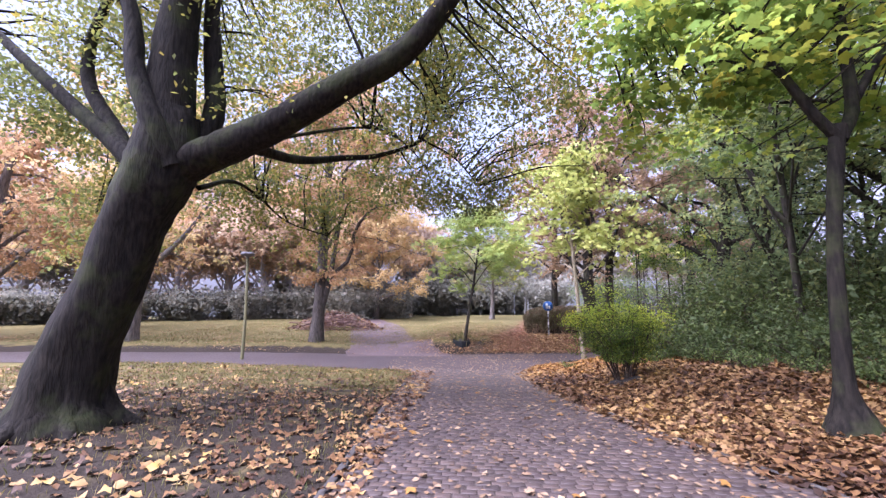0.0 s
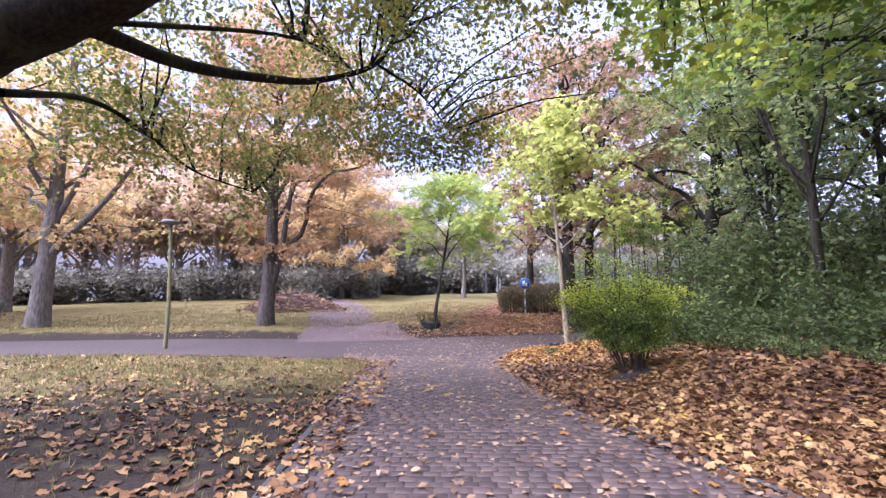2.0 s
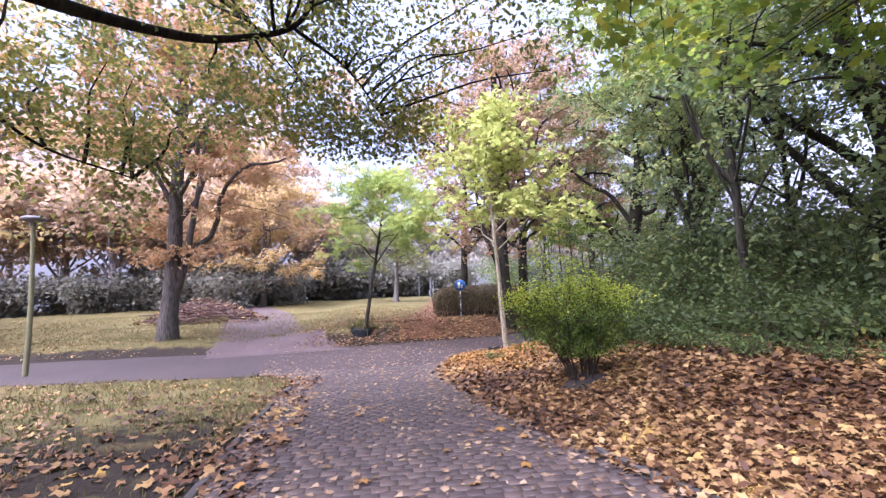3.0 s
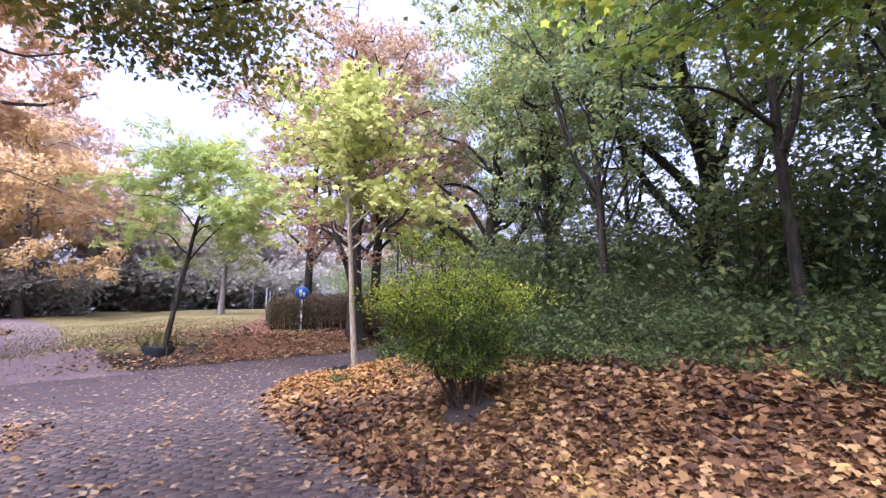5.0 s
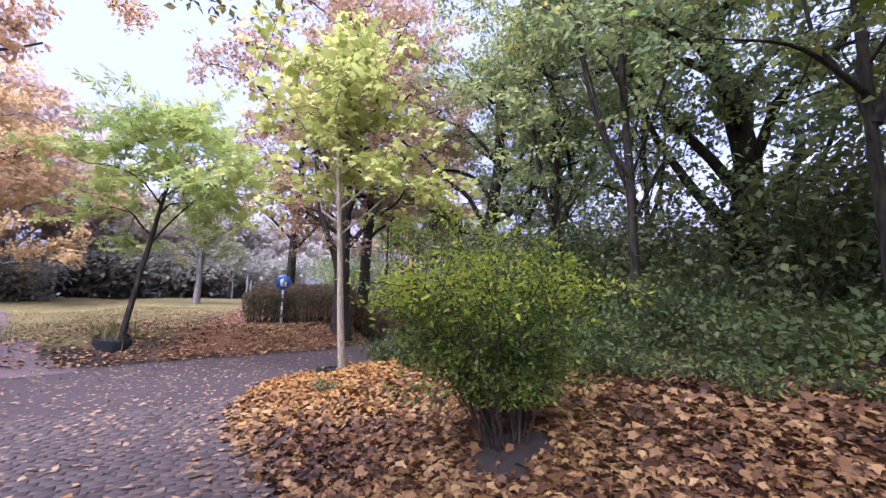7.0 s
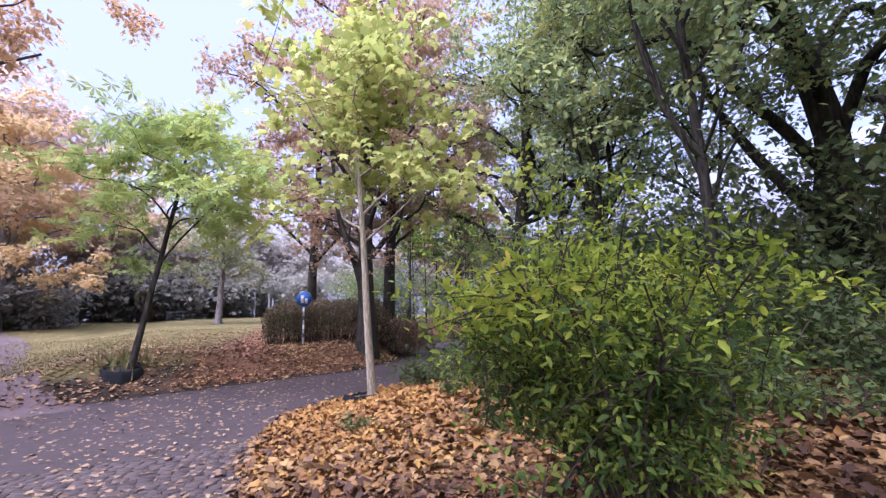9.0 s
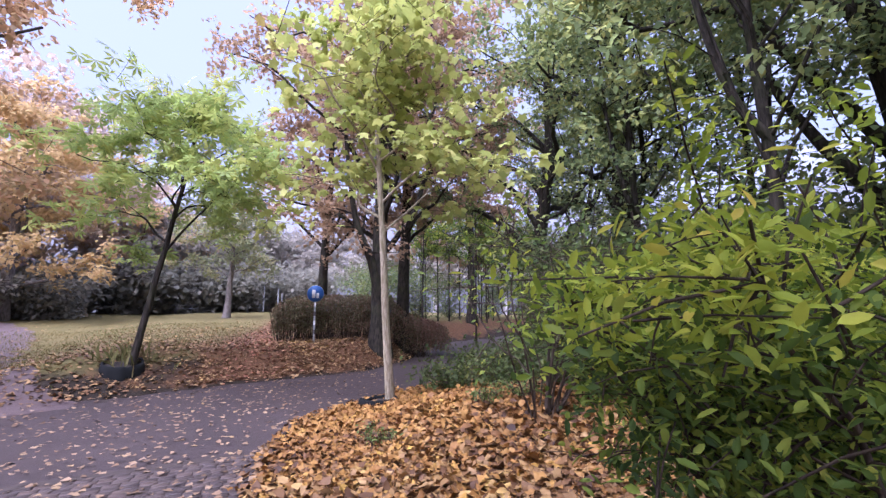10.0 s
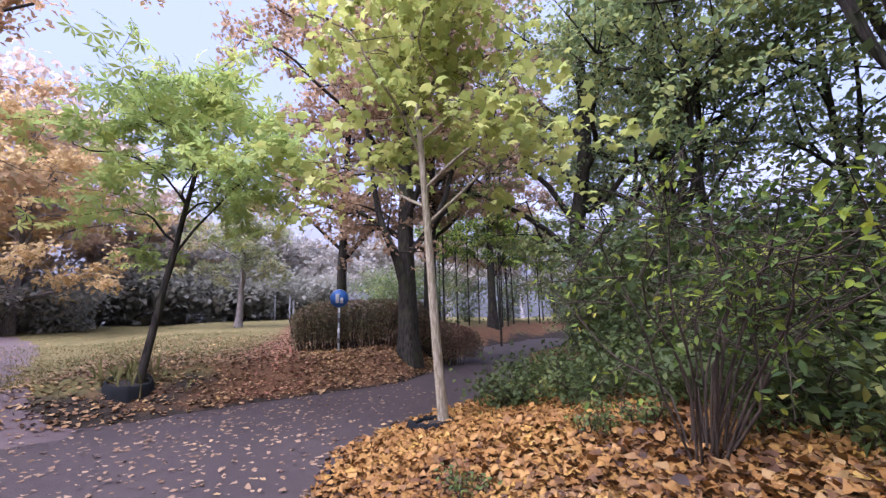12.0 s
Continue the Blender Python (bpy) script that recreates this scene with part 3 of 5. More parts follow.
def limb_line(start, end, r, lift=0.25, n=6):
    start, end = np.asarray(start, float), np.asarray(end, float)
    t = np.linspace(0, 1, n)[:, None]
    p = start + (end - start) * t
    span = np.linalg.norm(end - start)
    p[:, 2:] += lift * span * np.sin(t * np.pi) * 0.5
    p[1:-1] += r.normal(0, 0.045 * span, (n - 2, 3))
    return smooth_line(p, n * 2)


def limb_mesh(line, r0, r1, bark, seg, seed):
    return np_mesh("limb", *tube(line, np.linspace(r0, r1, len(line)) * 1.0, seg, 0.05, seed), bark, True)


def twig_leaves(twigs, total, jitter, r):
    """Places for leaves strung along the twigs, in proportion to their length."""
    ends = np.array([(t[0], t[-1]) for t in twigs])
    span = np.linalg.norm(ends[:, 1] - ends[:, 0], axis=1) + 0.05
    pick = r.choice(len(twigs), total, p=span / span.sum())
    u = r.uniform(0.1, 1.05, total)[:, None]
    return ends[pick, 0] * (1 - u) + ends[pick, 1] * u + r.normal(size=(total, 3)) * jitter * np.array([1, 1, 0.7])


def tree(place, label, H, radius, crown_low, crown_r, leaves, leaf_size, shape, leaf_mat, bark, seed, lean=(0, 0), limbs=9, seg=9, lobes=5, flare=1.7,
         fork=None, crown_top=1.0, jitter=0.12, droop=0.0, name="tree", group="", taper=0.0, rise=(0.15, 0.6), flat=0.6, hang=0.35, thin=0.0, trunk_line=None, stems=(), spray=True):
    """A tapered trunk with roots, limbs spread round it, twigs, and leaves strung along the twigs."""
    r = np.random.default_rng(seed)
    ob = thing(name, place, label, "tree", group)
    top = H * (0.9 if fork is None else fork)
    hs = np.linspace(0, 1, 12)
    line = np.stack([lean[0] * hs + r.normal(0, 0.02 * radius * 10, 12) * hs, lean[1] * hs + r.normal(0, 0.02 * radius * 10, 12) * hs, -0.25 + (top + 0.25) * hs], -1)
    if trunk_line is not None:
        line = smooth_line(trunk_line, 12)
    fl = 1 + (flare - 1) * np.exp(-np.linspace(0, top, 12) / (1.8 * radius + 0.05))
    rad = radius * (1 - 0.62 * hs) * fl
    part("trunk", np_mesh("trunk", *tube(smooth_line(line, 26), np.interp(np.linspace(0, 1, 26), hs, rad), seg + 3, 0.05, seed), bark, True), ob)
    mid_z, half_z = (crown_low + H * crown_top) / 2, (H * crown_top - crown_low) / 2
    runs, fine, twigs = [], [], []
    for i in range(limbs):
        f = (i + 0.5) / limbs
        h = crown_low * 0.9 + (top - crown_low * 0.9) * f * 0.95
        az = i * 2.4 + r.uniform(-0.4, 0.4)
        tz = np.clip(h + (H - h) * r.uniform(*rise), crown_low, H * crown_top)
        reach = crown_r * math.sqrt(max(0.08, 1 - ((tz - mid_z) / half_z) ** 2)) * r.uniform(0.75, 1.05) * (1 - taper * f)
        c = np.array([np.interp(h, line[:, 2], line[:, k]) for k in range(3)])
        end = np.array([c[0] + reach * math.cos(az), c[1] + reach * math.sin(az), tz - droop * reach])
        runs.append((limb_line(c, end, r, 0.25), max(0.012, radius * 0.36 * (1 - 0.55 * f))))
    bare = len(runs)
    for pts, r0 in stems:
        runs.append((smooth_line(pts, 16), r0))
    runs.append((np.array([line[-4] * (1 - u) + (line[-1] + np.array([0, 0, H - top])) * u for u in np.linspace(0, 1, 12)]), radius * 0.3))
    for i, (ll, rr) in enumerate(runs):
        part("limb" if i < bare else "leading_stem", limb_mesh(ll, rr, rr * 0.22, bark, max(5, seg - 3), seed + i), ob)
        for k in range(lobes):
            s = ll[int(len(ll) * r.uniform(0.3, 0.99))]
            e = s + np.array([r.normal(0, 1), r.normal(0, 1), r.normal(0.1, flat)]) * crown_r * 0.24
            e[2] = np.clip(e[2], crown_low * 0.8, H * 1.02)
            fine.append(tube(limb_line(s, e, r, 0.1, 3), np.linspace(max(0.008, rr * 0.19), 0.004, 6), 4, 0, 1))
            if r.uniform() < thin:
                continue
            twigs.append((s * 0.4 + e * 0.6, e))
            for q in range(3):
                a = s + (e - s) * r.uniform(0.35, 1.0)
                e2 = a + r.normal(0, crown_r * 0.15, 3) * np.array([1, 1, flat])
                if spray:
                    fine.append(tube(np.array([a, (a + e2) / 2 + 0.02, e2]), [0.006, 0.005, 0.003], 3, 0, 1))
                twigs.append((a, e2))
    part("twig_mass", np_mesh("twig_mass", *join(fine), bark if bark is not BARK_PALE else TWIG, True), ob, kind="stuff")
    pts = twig_leaves(twigs, leaves, jitter, r)
    pts = pts[pts[:, 2] > crown_low * 0.62]
    part("crown", leaf_mesh("crown", pts, leaf_size, shape, 0.55, leaf_mat, seed + 50, hang=hang), ob)
    return ob


def on_land(x, y, sink=0.0):
    return (x, y, land1(x, y) - sink)


# the old maple beside the path, in world places about its foot
def old_maple():
    bx, by = -4.93, 7.4
    bz = land1(bx, by)
    ob = thing("maple_tree", (bx, by, bz), "old leaning maple with dark mossy trunk and heavy spreading limbs", "tree")
    r = np.random.default_rng(40)
    trunk = np.array([(-0.2, 0, -0.3), (-0.22, 0, 0.0), (-0.24, 0, 0.4), (-0.06, 0, 1.2), (0.27, 0, 2.06), (0.52, 0, 3.0), (0.82, 0, 3.7), (0.9, 0, 4.2), (0.9, 0.05, 4.7)])
    rad = [0.95, 0.78, 0.60, 0.50, 0.44, 0.46, 0.52, 0.48, 0.38]
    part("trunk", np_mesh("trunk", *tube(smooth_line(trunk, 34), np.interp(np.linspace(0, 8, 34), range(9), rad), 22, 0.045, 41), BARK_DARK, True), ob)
    for k, (a, reach) in enumerate(((0.25, 1.0), (1.4, 0.85), (2.6, 0.8), (3.6, 0.85), (4.7, 0.95), (5.6, 0.9))):
        dx, dy = math.cos(a), math.sin(a)
        root = [(-0.2 + 0.3 * dx, 0.3 * dy, 0.55), (-0.2 + 0.6 * dx * reach, 0.6 * dy * reach, 0.16), (-0.2 + 1.05 * dx * reach, 1.05 * dy * reach, -0.08)]
        part("root", np_mesh("root", *tube(smooth_line(root, 9), np.linspace(0.22, 0.09, 9), 9, 0.06, 60 + k), BARK_DARK, True), ob)
    heavy = [
        ([(1.0, 0, 3.75), (1.7, 0.0, 4.05), (2.55, 0, 4.42), (3.7, 0, 5.08), (4.6, 0, 5.6), (5.35, -0.1, 6.5), (5.9, -0.2, 7.8)], 0.31, 0.13),
        ([(0.9, 0, 4.0), (0.82, 0.05, 5.2), (0.82, 0.1, 6.7), (1.0, 0.2, 8.5), (1.0, 0.3, 11.0)], 0.42, 0.12),
        ([(1.1, 0.25, 4.0), (1.27, 0.5, 4.9), (1.15, 0.5, 6.0), (1.05, 0.5, 7.1), (1.0, 0.6, 9.5)], 0.2, 0.1),
        ([(1.2, -0.2, 3.75), (1.0, -0.38, 4.3), (0.6, -0.38, 5.15), (0.38, -0.3, 6.0), (0.08, -0.25, 6.8), (-0.5, -0.2, 8.2)], 0.18, 0.09),
        ([(0.6, 0.0, 3.7), (-0.1, 0.1, 4.3), (-0.9, 0.1, 4.95), (-1.9, 0.1, 5.8), (-3.2, 0.2, 6.9)], 0.17, 0.06),
        ([(0.4, 0.1, 3.8), (-0.2, 0.2, 4.55), (-0.85, 0.3, 5.4), (-1.05, 0.4, 6.2), (-0.9, 0.4, 6.9), (-0.6, 0.5, 8.2)], 0.14, 0.06),
        ([(2.2, 0.15, 4.15), (2.5, 1.2, 4.35), (2.86, 2.56, 4.9), (3.5, 3.2, 5.2), (4.4, 3.65, 5.75), (4.75, 3.9, 6.6)], 0.09, 0.03),
        ([(1.2, 0.4, 3.6), (1.0, 1.6, 4.1), (0.9, 2.7, 4.15), (1.2, 3.6, 3.75), (1.9, 4.4, 3.55)], 0.045, 0.012),
        ([(0.2, -0.1, 3.5), (-0.2, 0.3, 3.3), (-0.5, 0.9, 3.45), (-1.3, 1.7, 3.9), (-2.3, 2.2, 3.7)], 0.06, 0.02),
        ([(4.4, 3.65, 5.75), (5.2, 4.4, 5.5), (5.9, 5.1, 4.8)], 0.03, 0.01),
        ([(2.0, 0.3, 4.3), (3.2, 2.6, 5.6), (3.8, 4.0, 5.9), (4.4, 5.0, 5.5)], 0.035, 0.01),
    ]
    lines = []
    for k, (pts, r0, r1) in enumerate(heavy):
        ll = smooth_line(pts, 6 * len(pts))
        lines.append(ll)
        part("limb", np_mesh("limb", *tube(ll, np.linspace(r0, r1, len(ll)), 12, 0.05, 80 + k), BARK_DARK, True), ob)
    # the crown: branches run out from the limbs to clump places in a wide dome
    fine, centres = [], []
    anchor = np.concatenate([ll[len(ll) // 3:] for ll in lines])
    while len(centres) < 430:
        c = np.array([2.6, 2.4, 8.0]) + r.normal(size=3) * np.array([4.2, 3.3, 2.2])
        rim = ((c[0] - 2.6) / 5.9) ** 2 + ((c[1] - 2.2) / 3.3) ** 2
        floor_z = 5.15 - 0.9 * rim + 0.5 * noise.noise((c[0] * 0.5, c[1] * 0.5, 2)) + (0.6 if c[1] < 0 else 0.0)
        if rim > 1 or c[2] < floor_z or c[2] > 10.5 or noise.noise((c[0] * 0.35, c[1] * 0.35, c[2] * 0.35)) < -0.1:
            continue
        if c[1] < -1.2 and c[2] < 7:
            continue
        a = anchor[np.argmin(np.linalg.norm(anchor - c, axis=1))]
        if len(centres) % 2 == 0:
            fine.append(tube(limb_line(a, c, r, 0.1, 4), np.linspace(0.03, 0.007, 8), 4, 0, 1))
        centres.append(c)
    for q in range(36):
        centres.append(np.array((r.uniform(-4.6, 0.2), r.uniform(0.4, 3.6), r.uniform(5.0, 7.6))))
    for q in range(30):
        c = np.array((r.uniform(2.6, 6.9), r.uniform(3.6, 5.2), r.uniform(4.8, 7.2)))
        a = anchor[np.argmin(np.linalg.norm(anchor - c, axis=1))]
        fine.append(tube(limb_line(a, c, r, 0.1, 4), np.linspace(0.022, 0.006, 8), 4, 0, 1))
        centres.append(c)
    for q in range(28):
        centres.append(np.array((r.uniform(-3.2, 3.4), r.uniform(1.8, 5.2), r.uniform(4.1, 6.8))))
    for px, py, pz in ((1.9, 4.4, 3.6), (1.0, 3.4, 3.9), (0.3, 3.0, 4.4), (-1.5, 1.8, 3.9), (-2.4, 2.2, 3.6), (2.6, 4.6, 4.2), (5.9, 4.9, 4.6), (5.2, 4.8, 4.7), (4.5, 4.9, 4.6), (3.6, 4.2, 4.9), (6.3, 4.7, 4.8), (5.5, 5.1, 4.4), (-2.9, 0.8, 6.0), (-2.2, 1.2, 5.4), (-0.4, 0.6, 6.6)):
        for q in range(11):
            centres.append(np.array((px, py, pz)) + r.normal(0, 0.4, 3))
    part("twig_mass", np_mesh("twig_mass", *join(fine), BARK_DARK, True), ob, kind="stuff")
    pts = crown_points(centres, 110, 0.36, 0.26, r)
    pts = pts[(pts[:, 1] < 5.5) & ((pts[:, 0] < 2.5) | (pts[:, 2] > 4.15))]
    part("crown", leaf_mesh("crown", pts, 0.098, OVAL, 0.7, LEAF_MAPLE, 45), ob)
    return ob


old_maple()


def verge_maple():
    bx, by = 5.2, 7.15
    ob = thing("maple_tree", (bx, by, land1(bx, by)), "slender forked maple with broad green leaves turning yellow", "tree")
    r = np.random.default_rng(140)
    parts = [
        ("trunk", [(0.0, 0, -0.2), (-0.03, 0, 0.15), (-0.05, 0, 0.6), (0.05, 0, 2.2), (0.22, 0, 3.4), (0.3, 0, 3.8)], [0.4, 0.21, 0.10, 0.08, 0.085, 0.09]),
        ("limb", [(0.3, 0, 3.6), (0.55, 0.05, 4.1), (0.6, 0.1, 5.2), (0.62, 0.1, 7.0), (0.7, 0.2, 9.0)], [0.085, 0.08, 0.07, 0.05, 0.03]),
        ("limb", [(0.3, 0, 3.6), (0.0, 0, 4.0), (-0.3, 0.1, 4.7), (-0.8, 0.4, 6.0), (-1.0, 0.6, 7.6)], [0.08, 0.07, 0.06, 0.05, 0.03]),
        ("limb", [(0.55, 0.05, 4.1), (1.1, 0.1, 4.9), (1.9, 0.2, 5.6)], [0.055, 0.045, 0.02]),
        ("limb", [(-0.3, 0.1, 4.7), (-1.0, 0.7, 5.2), (-1.9, 1.4, 5.1)], [0.025, 0.018, 0.008]),
    ]
    for k, (nm, pts, rad) in enumerate(parts):
        ll = smooth_line(pts, 6 * len(pts))
        part(nm, np_mesh(nm, *tube(ll, np.interp(np.linspace(0, len(rad) - 1, len(ll)), range(len(rad)), rad), 11, 0.05, 150 + k), BARK_DARK, True), ob)
    centres, fine = [], []
    anchor = np.array([p for _, pts, _ in parts[1:] for p in smooth_line(pts, 14)])
    while len(centres) < 190:
        c = np.array([0.05, 0.9, 5.6]) + r.normal(size=3) * np.array([1.8, 1.5, 1.5])
        rim = ((c[0] - 0.35) / 2.7) ** 2 + ((c[1] - 0.7) / 2.6) ** 2
        if rim > 1 or c[2] < 4.3 - 0.5 * rim or c[2] > 9 or noise.noise((c[0] * 0.6, c[1] * 0.6, c[2] * 0.6 + 9)) < -0.15:
            continue
        a = anchor[np.argmin(np.linalg.norm(anchor - c, axis=1))]
        fine.append(tube(limb_line(a, c, r, 0.1, 3), np.linspace(0.018, 0.005, 6), 4, 0, 1))
        centres.append(c)
    part("twig_mass", np_mesh("twig_mass", *join(fine), BARK_WOOD, True), ob, kind="stuff")
    part("crown", leaf_mesh("crown", crown_points(centres, 40, 0.3, 0.12, r), 0.15, MAPLE, 0.45, LEAF_GREEN, 146), ob)
    return ob


verge_maple()

# young planted trees with watering rings
SAP_B, SAP_A = (4.82, 18.1), (0.17, 22.2)
tree(on_land(*SAP_B), "young planted tree with a pale trunk and large yellow-green leaves", 8.5, 0.09, 3.4, 2.85, 3000, 0.21, MAPLE, LEAF_LIME, BARK_PALE, 201, (-0.5, 0.1), 15, 9, 5, 1.15,
     jitter=0.18, taper=0.45, rise=(0.12, 0.42), flat=0.6, name="young_tree")
tree(on_land(*SAP_A), "young leaning tree with dark trunk and fresh yellow-green leaves", 6.7, 0.085, 2.7, 3.0, 2200, 0.25, FAN, LEAF_ASH, BARK_WOOD, 202, (0.95, 0.1), 12, 9, 4, 1.2,
     jitter=0.2, taper=0.3, rise=(0.2, 0.55), flat=0.7, name="young_tree")
# trees of the lawn, most with haze put into bark or leaf colour
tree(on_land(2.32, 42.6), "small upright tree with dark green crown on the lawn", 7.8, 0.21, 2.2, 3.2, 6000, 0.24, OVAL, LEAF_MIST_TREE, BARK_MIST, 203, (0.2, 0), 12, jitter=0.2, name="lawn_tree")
tree(on_land(-7.25, 22.5), "tall two-stemmed chestnut with grey trunk and orange autumn leaves", 14.5, 0.33, 3.0, 5.8, 28000, 0.2, OVAL, LEAF_ORANGE, BARK_GREY, 204, (0.3, 0), 20, 10, 6, 1.35,
     jitter=0.16, droop=0.26, flat=0.4, name="chestnut_tree", stems=[([(0.1, 0, 1.4), (0.5, 0, 3.0), (0.85, 0, 5.5), (1.2, 0, 9.0)], 0.2)])
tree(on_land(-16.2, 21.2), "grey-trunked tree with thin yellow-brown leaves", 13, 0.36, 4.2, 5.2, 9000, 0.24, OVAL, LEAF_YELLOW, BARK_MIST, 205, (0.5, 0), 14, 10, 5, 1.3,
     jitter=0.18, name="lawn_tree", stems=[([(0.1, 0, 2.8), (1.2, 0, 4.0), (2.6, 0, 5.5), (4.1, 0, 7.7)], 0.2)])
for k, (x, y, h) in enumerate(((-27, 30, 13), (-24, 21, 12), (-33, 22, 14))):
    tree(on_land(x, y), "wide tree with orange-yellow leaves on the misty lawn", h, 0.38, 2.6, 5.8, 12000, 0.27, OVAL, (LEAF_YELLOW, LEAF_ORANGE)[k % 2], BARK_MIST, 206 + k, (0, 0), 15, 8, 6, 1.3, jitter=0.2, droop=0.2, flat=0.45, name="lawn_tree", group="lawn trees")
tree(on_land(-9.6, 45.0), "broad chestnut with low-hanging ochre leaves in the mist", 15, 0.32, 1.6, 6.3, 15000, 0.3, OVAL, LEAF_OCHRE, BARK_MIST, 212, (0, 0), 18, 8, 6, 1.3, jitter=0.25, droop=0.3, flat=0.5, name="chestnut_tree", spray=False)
# dark chestnuts behind the sign
tree(on_land(6.7, 24.1), "dark-trunked chestnut with sparse rust-brown leaves", 16.5, 0.30, 3.2, 5.0, 17000, 0.19, OVAL, LEAF_RUST, BARK_WOOD, 220, (0.2, 1.2), 20, 11, 7, 1.5,
     jitter=0.14, droop=0.25, flat=0.5, name="chestnut_tree", stems=[([(0.0, 0, 1.6), (-0.35, 0, 3.0), (-0.95, 0.1, 4.6), (-1.4, 0.2, 8.0)], 0.2)])
tree(on_land(8.0, 25.4), "second dark chestnut stem with sparse rust-brown leaves", 15, 0.26, 3.0, 4.5, 13000, 0.19, OVAL, LEAF_RUST, BARK_WOOD, 221, (1.0, 1.5), 16, 10, 6, 1.4, jitter=0.14, droop=0.25, flat=0.5, name="chestnut_tree")
tree(on_land(5.8, 29.5), "chestnut with rust-brown leaves behind the hedge", 12, 0.24, 3.2, 4.6, 13000, 0.2, OVAL, LEAF_RUST, BARK_WOOD, 222, (0.4, 0), 16, 9, 6, 1.3, jitter=0.15, droop=0.35, flat=0.5, name="chestnut_tree")
tree(on_land(18.0, 36.5), "tall tree with faded pinkish-brown leaves", 17.5, 0.3, 3, 5.5, 16000, 0.26, OVAL, LEAF_RUST, BARK_WOOD, 223, (0, 0), 16, lobes=6, jitter=0.2, droop=0.1, name="woodland_tree")

# the wood beside the path: three kinds, copied with a turn
wood_a = tree(on_land(9.4, 13.5), "thin dark woodland tree with green leaves", 13, 0.11, 2.4, 3.8, 11000, 0.15, OVAL, LEAF_WOOD, BARK_WOOD, 230, (-0.2, 0.2), 18, 8, 6, 1.2, jitter=0.13, thin=0.12, flat=0.4, name="woodland_tree", group="trees of the wood",
              stems=[([(-0.05, 0, 3.4), (-0.5, 0.3, 4.3), (-0.9, 0.5, 6.0), (-1.0, 0.6, 8.5)], 0.08)])
wood_b = tree(on_land(13.4, 12.8), "stout leaning woodland tree with crooked dark limbs and green leaves", 14, 0.40, 2.4, 5.4, 17000, 0.16, OVAL, LEAF_WOOD, BARK_WOOD, 231, (-0.9, 0.2), 16, 11, 7, 1.2, jitter=0.14, thin=0.12, flat=0.4, name="woodland_tree", group="trees of the wood",
              trunk_line=[(0, 0, -0.25), (-0.1, 0.05, 0.9), (-0.45, 0.25, 2.3), (-0.12, 0.1, 3.6), (-0.35, 0.2, 5.3), (-0.75, 0.45, 7.4), (-0.8, 0.5, 10.0), (-0.7, 0.5, 12.6)],
              stems=[([(-0.4, 0.25, 2.2), (-1.1, 0.6, 2.9), (-1.6, 1.0, 3.8), (-2.3, 1.4, 5.2), (-2.5, 1.6, 7.4)], 0.17), ([(-0.15, 0.1, 3.3), (0.7, -0.4, 3.6), (1.5, -0.9, 4.4), (2.1, -1.2, 6.0)], 0.13)])
wood_c = tree(on_land(9.55, 9.9), "slim forked woodland tree with green leaves", 12, 0.095, 3.2, 3.6, 10500, 0.15, OVAL, LEAF_WOOD, BARK_WOOD, 232, (0.1, 0.1), 16, 8, 6, 1.3, jitter=0.13, thin=0.12, flat=0.4, name="woodland_tree", group="trees of the wood",
              stems=[([(0.0, 0, 3.2), (0.35, -0.2, 4.2), (0.6, -0.3, 6.0), (0.6, -0.3, 8.5)], 0.08), ([(0.0, 0, 3.6), (-0.9, 0.5, 4.3), (-1.9, 1.1, 4.4)], 0.05)])
for k, (kind, x, y) in enumerate((
        (wood_a, 11.6, 17.6), (wood_b, 14.6, 20.6), (wood_b, 13.0, 23.3), (wood_c, 12.2, 9.0), (wood_c, 14.4, 7.6), (wood_b, 16.0, 8.2), (wood_a, 17.0, 24.5), (wood_c, 13.2, 15.6),
        (wood_a, 11.2, 6.2), (wood_b, 18.5, 3.0), (wood_a, 8.6, 3.0), (wood_b, 25.5, 6.5),
        # two unseen trees added behind the start, for light and reflections
        (wood_b, -20.0, -22.0), (wood_b, 2.0, -26.0))):
    copy_thing(kind, pose(*on_land(x, y), 0, 0, 47 * k + 30))
# thin stems along the bend of the path
stem = tree(on_land(15.2, 31.5), "thin bare-stemmed young tree with yellow-green leaves", 9, 0.06, 3.0, 1.9, 1900, 0.17, OVAL, LEAF_BUSH, BARK_WOOD, 240, (0.1, 0), 8, 6, 4, 1.1, name="thin_tree", group="thin trees along the bend")
for k in range(16):
    rr = np.random.default_rng(900 + k)
    x = 13.0 + 0.95 * k + rr.uniform(-0.5, 0.5)
    y = float(cross_far(x)) + 1.8 + rr.uniform(0, 3.2)
    copy_thing(stem, pose(*on_land(x, y), 0, 0, 61 * k))

# misty wood edges far over the lawn, the mist painted into their colours
far_a = tree(on_land(-12.5, 56.0), "tall tree with pink-brown crown, colours paled for mist", 21, 0.4, 1.5, 6.8, 6000, 0.6, OVAL, LEAF_MIST, BARK_FAR, 250, (0, 0), 18, 7, 7, 1.2, jitter=0.4, flat=0.5, spray=False, name="far_tree", group="misty trees beyond the lawn")
far_b = tree(on_land(6.0, 68.0), "low grey-green tree, colours paled for mist", 11, 0.35, 0.5, 5.8, 4800, 0.58, OVAL, LEAF_MIST_GREEN, BARK_FAR, 251, (0, 0), 14, 7, 6, 1.2, jitter=0.45, spray=False, name="far_tree", group="misty trees beyond the lawn")
